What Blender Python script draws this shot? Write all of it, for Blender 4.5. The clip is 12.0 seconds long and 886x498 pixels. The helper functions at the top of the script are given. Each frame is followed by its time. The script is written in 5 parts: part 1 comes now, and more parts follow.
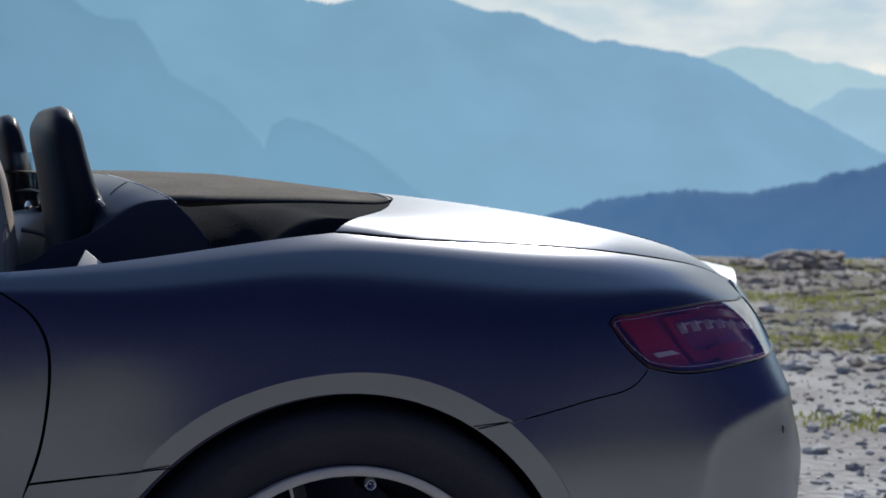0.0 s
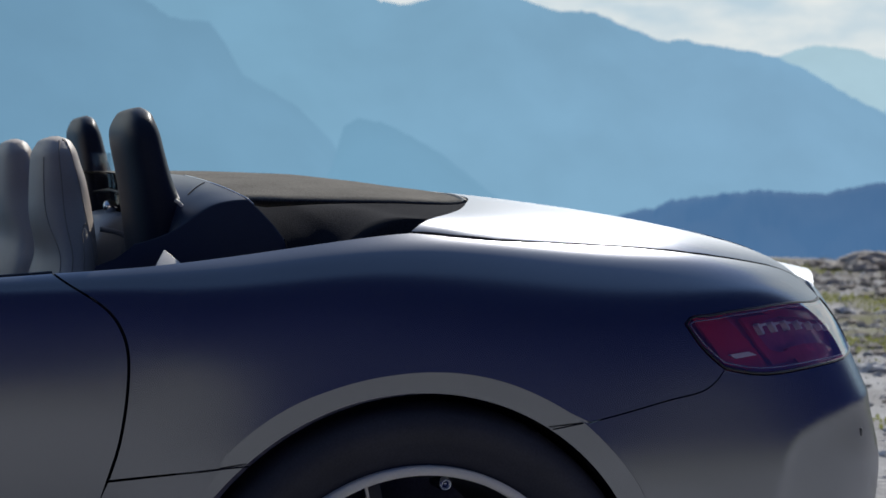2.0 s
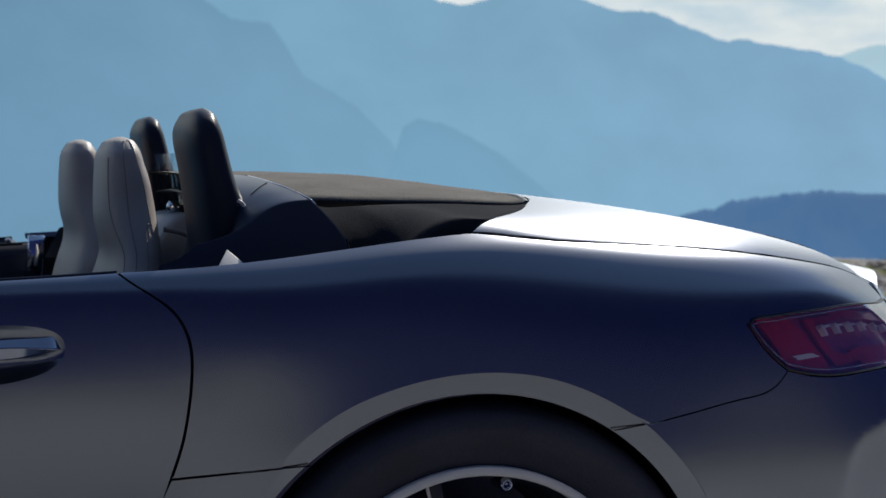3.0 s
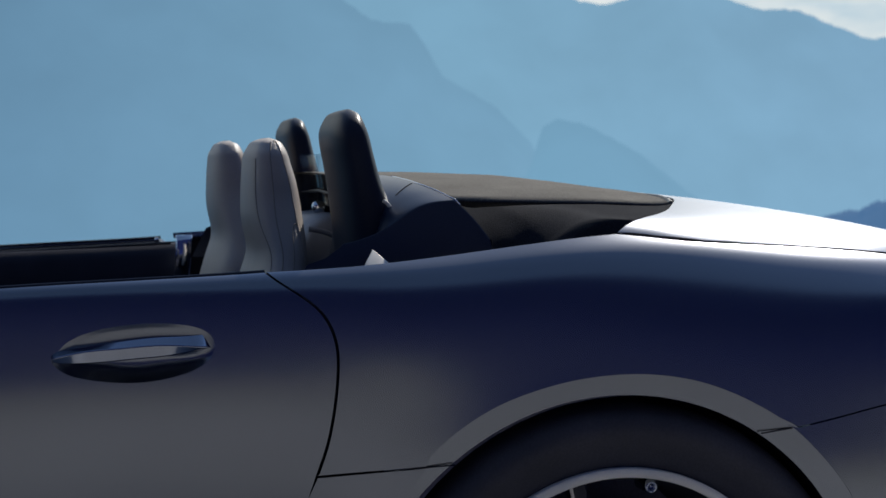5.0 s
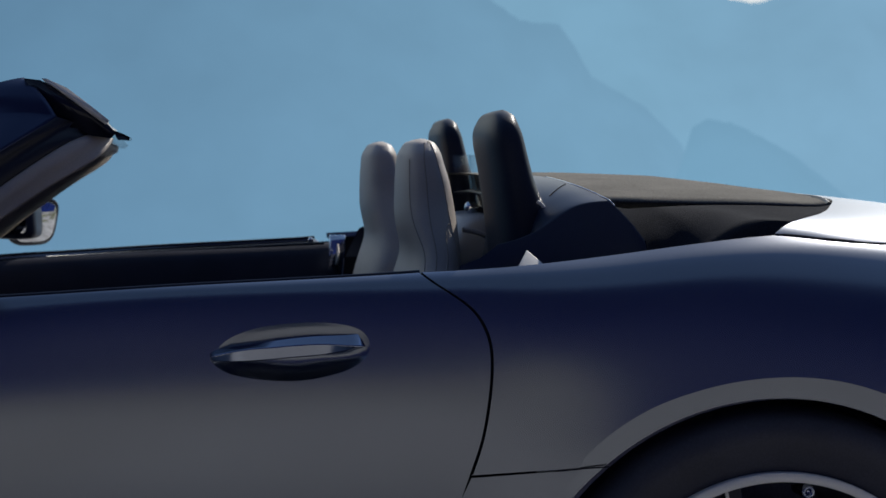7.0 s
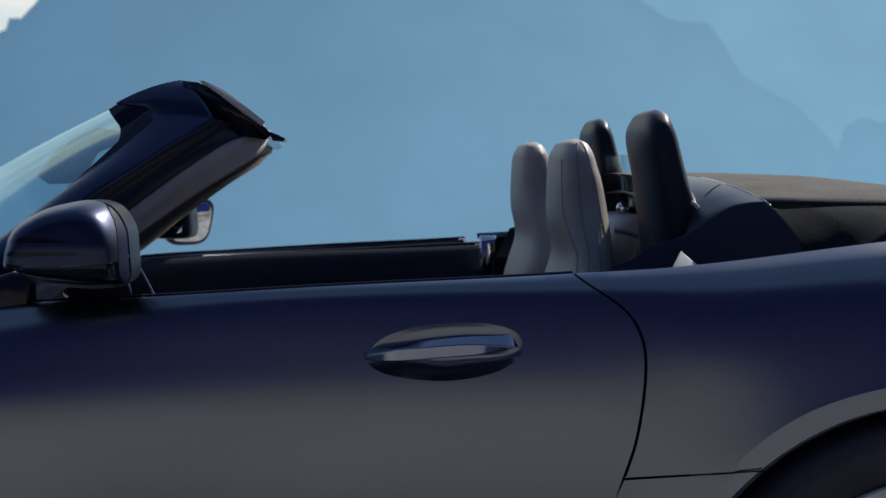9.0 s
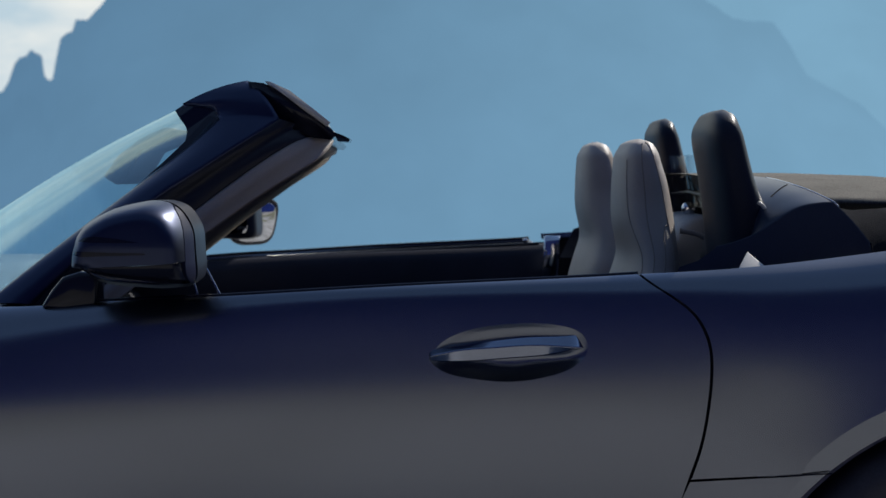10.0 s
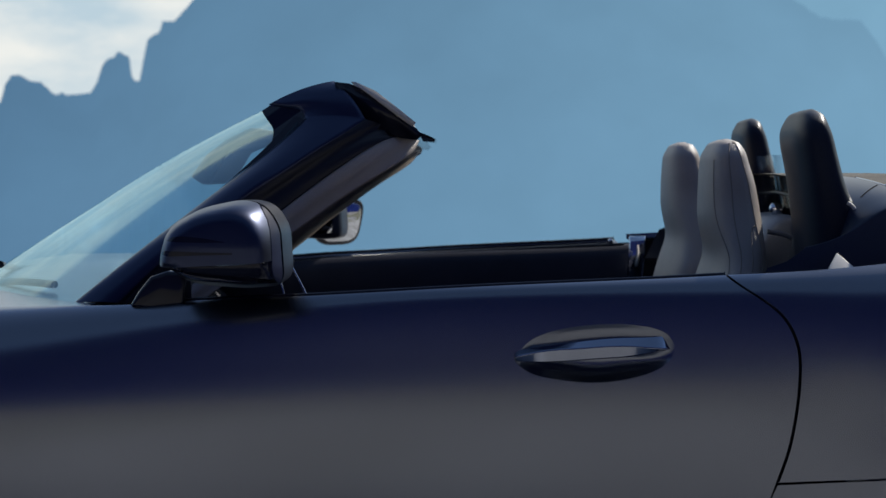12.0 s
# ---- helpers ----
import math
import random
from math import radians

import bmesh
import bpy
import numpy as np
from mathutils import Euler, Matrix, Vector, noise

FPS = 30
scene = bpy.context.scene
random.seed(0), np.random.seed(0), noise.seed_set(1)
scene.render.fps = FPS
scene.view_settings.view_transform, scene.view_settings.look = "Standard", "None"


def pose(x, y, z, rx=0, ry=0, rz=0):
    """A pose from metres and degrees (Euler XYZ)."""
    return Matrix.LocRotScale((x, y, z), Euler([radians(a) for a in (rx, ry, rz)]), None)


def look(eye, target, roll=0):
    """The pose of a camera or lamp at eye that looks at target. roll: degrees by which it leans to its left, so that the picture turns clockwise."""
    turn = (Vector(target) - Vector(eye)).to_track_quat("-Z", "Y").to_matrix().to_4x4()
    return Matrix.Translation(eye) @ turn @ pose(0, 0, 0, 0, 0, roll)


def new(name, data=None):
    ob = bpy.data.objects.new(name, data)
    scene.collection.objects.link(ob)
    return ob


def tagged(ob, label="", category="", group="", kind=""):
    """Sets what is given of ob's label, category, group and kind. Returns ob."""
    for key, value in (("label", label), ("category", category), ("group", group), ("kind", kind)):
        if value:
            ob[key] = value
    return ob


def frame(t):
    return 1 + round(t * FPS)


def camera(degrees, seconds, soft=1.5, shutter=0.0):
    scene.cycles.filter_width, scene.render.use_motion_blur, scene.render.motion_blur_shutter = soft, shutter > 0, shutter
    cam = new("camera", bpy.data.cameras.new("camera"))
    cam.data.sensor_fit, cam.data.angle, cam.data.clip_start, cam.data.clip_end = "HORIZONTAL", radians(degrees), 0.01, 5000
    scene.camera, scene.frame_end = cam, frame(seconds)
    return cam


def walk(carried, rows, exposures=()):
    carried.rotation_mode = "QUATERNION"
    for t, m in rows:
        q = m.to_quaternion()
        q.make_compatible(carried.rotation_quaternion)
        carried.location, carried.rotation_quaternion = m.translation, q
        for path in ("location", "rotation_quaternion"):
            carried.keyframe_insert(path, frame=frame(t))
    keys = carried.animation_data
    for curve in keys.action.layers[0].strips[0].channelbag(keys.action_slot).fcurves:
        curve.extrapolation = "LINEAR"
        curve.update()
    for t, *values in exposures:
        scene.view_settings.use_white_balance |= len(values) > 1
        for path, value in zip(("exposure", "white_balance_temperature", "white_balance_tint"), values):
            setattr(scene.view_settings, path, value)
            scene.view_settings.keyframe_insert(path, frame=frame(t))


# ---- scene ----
cam = camera(29.3, 12.0, soft=1.5)
PATH = [
    (0, -0.7313, -2.1636, 1.0171, -2.588, 0.161, -21.966),
    (0.5, -0.7323, -2.1638, 1.0171, -2.586, 0.168, -21.51),
    (1, -0.7338, -2.1641, 1.0171, -2.578, 0.175, -20.937),
    (1.5, -0.7356, -2.1645, 1.0171, -2.574, 0.17, -20.233),
    (2, -0.7371, -2.1648, 1.0171, -2.582, 0.153, -19.536),
    (2.5, -0.739, -2.1651, 1.0171, -2.574, 0.138, -18.668),
    (3, -0.7411, -2.1654, 1.0171, -2.574, 0.142, -17.542),
    (5, -0.7489, -2.1659, 1.0171, -2.569, 0.108, -12.84),
    (5.5, -0.7515, -2.1659, 1.0171, -2.562, 0.106, -11.51),
    (6, -0.7533, -2.1658, 1.0172, -2.561, 0.049, -10.22),
    (6.5, -0.7556, -2.1656, 1.0172, -2.559, 0.092, -9.009),
    (7, -0.7574, -2.1653, 1.0172, -2.56, 0.082, -7.839),
    (7.5, -0.7596, -2.1649, 1.0172, -2.559, 0.068, -6.57),
    (9.5, -0.7664, -2.1623, 1.0174, -2.548, 0.016, -1.764),
    (10, -0.7678, -2.1615, 1.0174, -2.544, 0.008, -0.747),
    (10.5, -0.7689, -2.1607, 1.0174, -2.544, -0.012, 0.214),
    (11, -0.7697, -2.1601, 1.0175, -2.544, -0.022, 1.025),
    (11.5, -0.7703, -2.1596, 1.0175, -2.539, -0.013, 1.657),
    (12, -0.7707, -2.1592, 1.0175, -2.542, 0.012, 2.073),
]
cam.data.dof.use_dof, cam.data.dof.focus_distance, cam.data.dof.aperture_fstop = True, 2.4, 10.0
walk(cam, [(t, pose(x, y, z, 90 + pitch, -roll, yaw)) for t, x, y, z, pitch, roll, yaw in PATH])

# ---- light ----
SUN_AZIMUTH, SUN_HEIGHT = 35.0, 36.5      # degrees from +y towards +x, and above the horizon
world = bpy.data.worlds.new("world")
scene.world = world
world.use_nodes = True
sky = world.node_tree.nodes.new("ShaderNodeTexSky")
sky.sky_type, sky.sun_disc = "NISHITA", False
sky.sun_elevation, sky.sun_rotation = radians(SUN_HEIGHT), radians(SUN_AZIMUTH)
sky.altitude, sky.air_density, sky.dust_density = 2000, 1.0, 0.6
back = world.node_tree.nodes["Background"]
back.inputs["Strength"].default_value = 0.122
world.node_tree.links.new(sky.outputs["Color"], back.inputs["Color"])
sun = new("sun", bpy.data.lights.new("sun", "SUN"))
sun.data.energy, sun.data.angle, sun.data.color = 3.8, radians(0.6), (1.0, 0.95, 0.87)
a, h = radians(SUN_AZIMUTH), radians(SUN_HEIGHT)
sun.matrix_world = look((math.sin(a) * math.cos(h) * 30, math.cos(a) * math.cos(h) * 30, math.sin(h) * 30), (0, 0, 0))


# ---- materials ----
def material(name, color, rough=0.5, metal=0.0, grain=0.0, grain_scale=200.0, stain=0.0, stain_scale=6.0, bump=0.0, coat=0.0, spec=0.5):
    """A surface with colour variation at two scales and a fine relief."""
    m = bpy.data.materials.new(name)
    m.use_nodes = True
    nt = m.node_tree
    b = nt.nodes["Principled BSDF"]
    b.inputs["Roughness"].default_value, b.inputs["Metallic"].default_value = rough, metal
    b.inputs["Coat Weight"].default_value, b.inputs["Specular IOR Level"].default_value = coat, spec
    b.inputs["Coat Roughness"].default_value = 0.04
    b.inputs["Base Color"].default_value = (*color, 1)
    if grain or stain or bump:
        tc = nt.nodes.new("ShaderNodeTexCoord")
        fine, wide = nt.nodes.new("ShaderNodeTexNoise"), nt.nodes.new("ShaderNodeTexNoise")
        fine.inputs["Scale"].default_value, wide.inputs["Scale"].default_value = grain_scale, stain_scale
        fine.inputs["Detail"].default_value, wide.inputs["Detail"].default_value = 3, 5
        for n in (fine, wide):
            nt.links.new(tc.outputs["Object"], n.inputs["Vector"])
        total = None
        for n, amount in ((fine, grain), (wide, stain)):
            r = nt.nodes.new("ShaderNodeMapRange")
            r.inputs["From Min"].default_value, r.inputs["From Max"].default_value = 0.3, 0.7
            r.inputs["To Min"].default_value, r.inputs["To Max"].default_value = 1 - amount, 1 + amount
            nt.links.new(n.outputs["Fac"], r.inputs["Value"])
            if total is None:
                total = r.outputs["Result"]
            else:
                mul = nt.nodes.new("ShaderNodeMath")
                mul.operation = "MULTIPLY"
                nt.links.new(total, mul.inputs[0]), nt.links.new(r.outputs["Result"], mul.inputs[1])
                total = mul.outputs[0]
        tint = nt.nodes.new("ShaderNodeVectorMath")
        tint.operation = "SCALE"
        tint.inputs[0].default_value = color
        nt.links.new(total, tint.inputs["Scale"])
        nt.links.new(tint.outputs["Vector"], b.inputs["Base Color"])
        if bump:
            bp = nt.nodes.new("ShaderNodeBump")
            bp.inputs["Strength"].default_value, bp.inputs["Distance"].default_value = bump, 0.002
            nt.links.new(fine.outputs["Fac"], bp.inputs["Height"])
            nt.links.new(bp.outputs["Normal"], b.inputs["Normal"])
    return m


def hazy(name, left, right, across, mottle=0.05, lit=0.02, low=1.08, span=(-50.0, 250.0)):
    """Far slopes: haze painted in as emission, the air's glow in front of them, stronger towards the sun and the
    valley, over faintly lit rock.
    """
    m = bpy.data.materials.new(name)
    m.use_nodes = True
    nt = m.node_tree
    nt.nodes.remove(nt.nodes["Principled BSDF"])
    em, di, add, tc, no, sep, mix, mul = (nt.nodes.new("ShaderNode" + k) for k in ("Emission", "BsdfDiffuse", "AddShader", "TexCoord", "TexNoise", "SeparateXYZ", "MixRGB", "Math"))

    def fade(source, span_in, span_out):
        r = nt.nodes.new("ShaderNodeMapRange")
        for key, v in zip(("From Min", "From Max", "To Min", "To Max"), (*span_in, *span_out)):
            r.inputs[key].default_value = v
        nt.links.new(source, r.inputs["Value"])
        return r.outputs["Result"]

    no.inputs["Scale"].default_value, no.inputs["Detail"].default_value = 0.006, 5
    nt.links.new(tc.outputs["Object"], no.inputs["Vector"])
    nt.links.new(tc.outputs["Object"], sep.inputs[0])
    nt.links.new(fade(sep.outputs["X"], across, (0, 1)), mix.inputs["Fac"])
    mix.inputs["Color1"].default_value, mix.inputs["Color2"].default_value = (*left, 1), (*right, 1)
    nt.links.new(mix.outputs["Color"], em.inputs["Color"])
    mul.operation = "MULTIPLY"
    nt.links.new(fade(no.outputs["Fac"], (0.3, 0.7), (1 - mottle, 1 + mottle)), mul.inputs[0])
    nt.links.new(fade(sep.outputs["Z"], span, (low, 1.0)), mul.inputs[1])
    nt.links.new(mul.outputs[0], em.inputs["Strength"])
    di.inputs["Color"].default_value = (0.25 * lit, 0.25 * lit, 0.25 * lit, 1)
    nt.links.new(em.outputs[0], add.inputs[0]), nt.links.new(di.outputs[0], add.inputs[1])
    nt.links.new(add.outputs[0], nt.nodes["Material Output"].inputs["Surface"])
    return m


def clear(name, color, shine=0.05, most=0.42, sheen=(1, 1, 1), blur=0.015, rise=3.6):
    """A thin pane: what lies behind it, tinted, under a mirror gloss that grows at grazing angles."""
    m = bpy.data.materials.new(name)
    m.use_nodes = True
    nt = m.node_tree
    nt.nodes.remove(nt.nodes["Principled BSDF"])
    tr, gl, fr, mix, power, scale = (nt.nodes.new("ShaderNode" + k) for k in ("BsdfTransparent", "BsdfGlossy", "LayerWeight", "MixShader", "Math", "MapRange"))
    tr.inputs["Color"].default_value = (*color, 1)
    gl.inputs["Roughness"].default_value, gl.inputs["Color"].default_value = blur, (*sheen, 1)
    power.operation = "POWER"
    power.inputs[1].default_value = rise
    scale.inputs["To Min"].default_value, scale.inputs["To Max"].default_value = shine, most
    nt.links.new(fr.outputs["Facing"], power.inputs[0])
    nt.links.new(power.outputs[0], scale.inputs["Value"])
    nt.links.new(scale.outputs["Result"], mix.inputs["Fac"])
    nt.links.new(tr.outputs[0], mix.inputs[1]), nt.links.new(gl.outputs[0], mix.inputs[2])
    nt.links.new(mix.outputs[0], nt.nodes["Material Output"].inputs["Surface"])
    return m


PAINT = material("satin_blue_paint", (0.250, 0.266, 0.298), 0.25, 1.0, 0.0, 900, 0.03, 3, 0.0)
PAINT.node_tree.nodes["Principled BSDF"].inputs["Specular Tint"].default_value = (0.95, 0.96, 1.0, 1)
# Same body paint, darker for mirrors, pillars and header: shade put into the colour.
SHADED_PAINT = material("satin_mirror_paint", (0.062, 0.074, 0.122), 0.36, 1.0, 0.0, 900, 0.03, 3)
GLOSS = material("gloss_blue_paint", (0.015, 0.019, 0.050), 0.42, 0.0, 0.03, 900, 0.03, 3, spec=0.09)
HOOP = material("black_hoop_leather", (0.018, 0.024, 0.042), 0.4, 0, 0.1, 500, 0.1, 12, 0.05, spec=0.12)
COWL = material("dark_blue_satin_leather", (0.020, 0.030, 0.055), 0.36, 0, 0.1, 500, 0.1, 12, 0.04, spec=0.55)
LEATHER_GREY = material("grey_blue_leather", (0.24, 0.28, 0.34), 0.45, 0, 0.08, 500, 0.1, 12, 0.3)
BLACK = material("black_trim", (0.018, 0.019, 0.026), 0.4, 0, 0.1, 400, 0.1, 8)
GLOSS_BLACK = material("gloss_black_trim", (0.012, 0.013, 0.024), 0.14, 0, 0, 200, 0, 5, 0, 0.15, spec=0.3)
FRIT = material("black_glass_border", (0.010, 0.013, 0.030), 0.06, 0, spec=0.5)
VOID = material("dark_underbody", (0.018, 0.018, 0.024), 0.9, spec=0.1)
LINER = material("dark_felt_liner", (0.30, 0.29, 0.38), 0.95, 0, 0.15, 300, 0.15, 8, spec=0.1)
RUBBER = material("tyre_rubber", (0.042, 0.042, 0.056), 0.62, 0, 0.15, 300, 0.2, 9, 0.2)
LEATHER = material("beige_leather", (0.47, 0.41, 0.36), 0.5, 0, 0.05, 500, 0.06, 12, 0.35)
STITCH = material("seam_thread", (0.36, 0.31, 0.26), 0.8)
LEATHER_DARK = material("dark_leather", (0.028, 0.031, 0.046), 0.6, 0, 0.1, 500, 0.1, 12, 0.2, spec=0.1)
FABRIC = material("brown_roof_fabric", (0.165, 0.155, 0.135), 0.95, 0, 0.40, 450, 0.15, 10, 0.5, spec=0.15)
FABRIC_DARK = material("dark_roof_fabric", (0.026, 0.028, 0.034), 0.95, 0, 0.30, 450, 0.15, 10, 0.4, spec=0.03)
CHROME = material("chrome", (0.75, 0.77, 0.8), 0.06, 1.0)
ALLOY = material("polished_alloy", (0.95, 0.89, 0.79), 0.45, 0.0, 0.03, 300, 0.03, 5)
LENS_CLEAR = clear("clear_lens", (0.92, 0.86, 0.90), 0.12, 0.75, (1, 1, 1), 0.06, 1.8)
WINDSCREEN = clear("windscreen_glass", (0.80, 0.94, 0.96), 0.13, 0.7, (0.72, 0.95, 1.0), 0.08, 3.5)
PANE = clear("deflector_glass", (0.93, 0.95, 0.96), 0.03, 0.25)
HANDLE = material("satin_chrome", (0.36, 0.39, 0.46), 0.13, 1.0, 0.03, 300)
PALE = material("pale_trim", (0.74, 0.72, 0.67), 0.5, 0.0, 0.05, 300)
MIRROR = material("mirror_glass", (0.85, 0.87, 0.88), 0.02, 1.0)
LED = material("led_reflector", (0.92, 0.90, 0.88), 0.3, 0.0)
LAMP_RED = material("red_lamp_body", (0.55, 0.012, 0.04), 0.3, 0.0, coat=0.5)
LAMP_DARK = material("smoked_lamp_body", (0.45, 0.05, 0.15), 0.35, 0.1, coat=0.5)

# ---- bodywork skin ----
# The bodywork is one smooth skin: a plan line round the car, and upright sections set inwards from it.
def spline(knots, values):
    """A natural cubic spline through values at the knots."""
    k, v = np.asarray(knots, float), np.asarray(values, float)
    n, h = len(k), np.diff(np.asarray(knots, float))
    a, r = np.eye(n), np.zeros((n, *v.shape[1:]))
    for i in range(1, n - 1):
        a[i, i - 1:i + 2] = h[i - 1], 2 * (h[i - 1] + h[i]), h[i]
        r[i] = 6 * ((v[i + 1] - v[i]) / h[i] - (v[i] - v[i - 1]) / h[i - 1])
    m = np.linalg.solve(a, r.reshape(n, -1)).reshape(r.shape)

    def at(x):
        x = np.clip(np.asarray(x, float), k[0], k[-1])
        i = np.clip(np.searchsorted(k, x) - 1, 0, n - 2)
        step = (...,) + (None,) * (v.ndim - 1)
        w, b = h[i][step], ((x - k[i]) / h[i])[step]
        c = 1 - b
        return c * v[i] + b * v[i + 1] + ((c**3 - c) * m[i] + (b**3 - b) * m[i + 1]) * w * w / 6
    return at


PLAN_P = [-3.95, -3.6, -3.3, -3.05, -2.8, -2.4, -1.9, -1.4, -0.9, -0.5, -0.2, 0.05, 0.3, 0.5, 0.7, 0.85, 1.0, 1.2, 1.45, 1.85]
PLAN_X = [-3.5, -3.47, -3.36, -3.12, -2.8, -2.4, -1.9, -1.4, -0.9, -0.5, -0.2, 0.05, 0.3, 0.498, 0.686, 0.828, 0.942, 1.033, 1.081, 1.10]
PLAN_Y = [1.0, 0.65, 0.36, 0.16, 0.055, 0.03, 0.06, 0.055, 0.05, 0.035, 0.008, 0.0, 0.012, 0.042, 0.108, 0.182, 0.282, 0.46, 0.705, 1.1]
plan = spline(PLAN_P, np.stack([PLAN_X, PLAN_Y], -1))
# at each station: eight heights and eight insets, from the sill up to the belt line
STATIONS = [
    (-3.95, (.17, .25, .34, .43, .51, .57, .62, .65, .66), (.11, .06, .03, .01, 0, .01, .04, .10, .2)),
    (-3.3, (.17, .27, .37, .48, .57, .63, .68, .71, .72), (.10, .04, .02, .006, 0, .01, .04, .10, .2)),
    (-2.7, (.17, .30, .43, .55, .64, .70, .75, .785, .80), (.09, .036, .015, .005, 0, .01, .04, .10, .2)),
    (-2.0, (.17, .30, .43, .56, .66, .72, .77, .805, .825), (.09, .036, .015, .005, 0, .01, .04, .09, .16)),
    (-1.4, (.17, .30, .44, .58, .69, .755, .80, .83, .838), (.12, .066, .031, .009, 0, .008, .026, .060, .105)),
    (-1.0, (.17, .3, .44, .59, .7, .775, .832, .858, .865), (.135, .082, .039, .0115, 0, .0043, .0122, .0290, .060)),
    (-0.5, (.17, .3, .44, .59, .7, .78, .85, .88, .888), (.135, .082, .039, .0115, 0, .0018, .0112, .0300, .062)),
    (-0.4, (.17, .3, .44, .587, .697, .782, .854, .886, .897), (.120, .072, .034, .0095, .0003, .0018, .0122, .0350, .071)),
    (-0.32, (.17, .3, .44, .5845, .6946, .7848, .859, .8925, .906), (.09, .036, .015, .0030, .0002, .0016, .0148, .0430, .082)),
    (-0.2, (.17, .3, .44, .58, .69, .79, .868, .904, .921), (.09, .036, .0135, -.0025, .0020, .0105, .0270, .0600, .102)),
    (-0.1, (.17, .3, .44, .576, .686, .795, .877, .9145, .9335), (.09, .036, .010, -.0110, .0020, .0160, .0350, .0700, .111)),
    (0.05, (.17, .3, .44, .57, .68, .8, .886, .925, .944), (.09, .036, .010, -.0110, .0025, .0185, .0460, .088, .130)),
    (0.3, (.18, .3, .44, .56, .67, .792, .871, .91, .925), (.09, .036, .014, -.001, .0055, .0220, .0550, .109, .186)),
    (0.5, (.19, .3, .44, .56, .66, .78, .858, .897, .912), (.09, .036, .015, .005, .011, .025, .056, .116, .203)),
    (0.7, (.2, .3, .44, .55, .645, .76, .838, .877, .893), (.09, .036, .014, .006, .017, .040, .072, .133, .213)),
    (0.9, (.22, .31, .44, .54, .625, .705, .78, .846, .86), (.09, .035, .012, .006, .026, .054, .086, .136, .185)),
    (1.1, (.24, .32, .44, .53, .61, .68, .745, .8, .81), (.08, .03, .01, .006, .03, .062, .095, .13, .175)),
    (1.85, (.26, .33, .44, .53, .61, .68, .745, .80, .81), (.07, .03, .010, .0, .012, .045, .08, .11, .16)),
]
sections = spline([s[0] for s in STATIONS], np.array([np.stack(s[1:], -1) for s in STATIONS]).transpose(0, 2, 1))


def skin(p, s, lift=0.0):
    """Places on the skin at p along the plan line and s up the section (0 sill, 7 belt line)."""
    p, s = np.clip(np.asarray(p, float), -3.947, 1.847), np.asarray(s, float)
    foot, ahead = plan(p), (plan(p + 1e-3) - plan(p - 1e-3))
    ahead /= np.linalg.norm(ahead, axis=-1, keepdims=True)
    inward = np.stack([-ahead[..., 1], ahead[..., 0]], -1)
    table = sections(p)
    flat = table.reshape(-1, 2, 9)
    sf = s.reshape(-1)
    out = (SECTION_BASIS(sf)[:, None, :] * flat).sum(-1).reshape(*s.shape, 2)
    z, d = out[..., 0], out[..., 1] + lift
    return np.concatenate([foot + inward * d[..., None], z[..., None]], -1)


SECTION_BASIS = spline(range(9), np.eye(9))


# ---- building helpers ----
def mesh_of(name, verts, faces, smooth=True):
    me = bpy.data.meshes.new(name)
    me.from_pydata([tuple(map(float, v)) for v in verts], [], [tuple(map(int, f)) for f in faces])
    me.polygons.foreach_set("use_smooth", [smooth] * len(me.polygons))
    me.update()
    return me


def part(name, me, mat, parent=None, label=""):
    """Links a mesh (or a bmesh) as one object, as a part of its parent."""
    if isinstance(me, bmesh.types.BMesh):
        bm, me = me, bpy.data.meshes.new(name)
        bm.to_mesh(me)
        bm.free()
    ob = new(name, me)
    if mat and not me.materials:
        me.materials.append(mat)
    if parent:
        ob.parent = parent
    if label:
        ob["label"] = label
    return ob


def fix_normals(me):
    bm = bmesh.new()
    bm.from_mesh(me)
    bmesh.ops.recalc_face_normals(bm, faces=bm.faces)
    bm.to_mesh(me)
    bm.free()
    return me


def bevelled(me, width=0.004, segments=2, angle=0.6):
    bm = bmesh.new()
    bm.from_mesh(me)
    edges = [e for e in bm.edges if len(e.link_faces) == 2 and e.calc_face_angle(0) > angle]
    bmesh.ops.bevel(bm, geom=edges, offset=width, segments=segments, profile=0.5, affect="EDGES")
    bm.to_mesh(me)
    bm.free()
    me.polygons.foreach_set("use_smooth", [True] * len(me.polygons))
    return me


def grid_faces(n, m, wrap_n=False, wrap_m=False):
    return [(i * m + j, (i + 1) % n * m + j, (i + 1) % n * m + (j + 1) % m, i * m + (j + 1) % m)
            for i in range(n if wrap_n else n - 1) for j in range(m if wrap_m else m - 1)]


def loft(rings, cap=True):
    """A closed tube through rings of equally many places."""
    rings = np.asarray(rings, float)
    n, m = rings.shape[:2]
    faces = grid_faces(n, m, wrap_m=True)
    if cap:
        faces += [tuple(range(m))[::-1], tuple((n - 1) * m + j for j in range(m))]
    return rings.reshape(-1, 3), faces


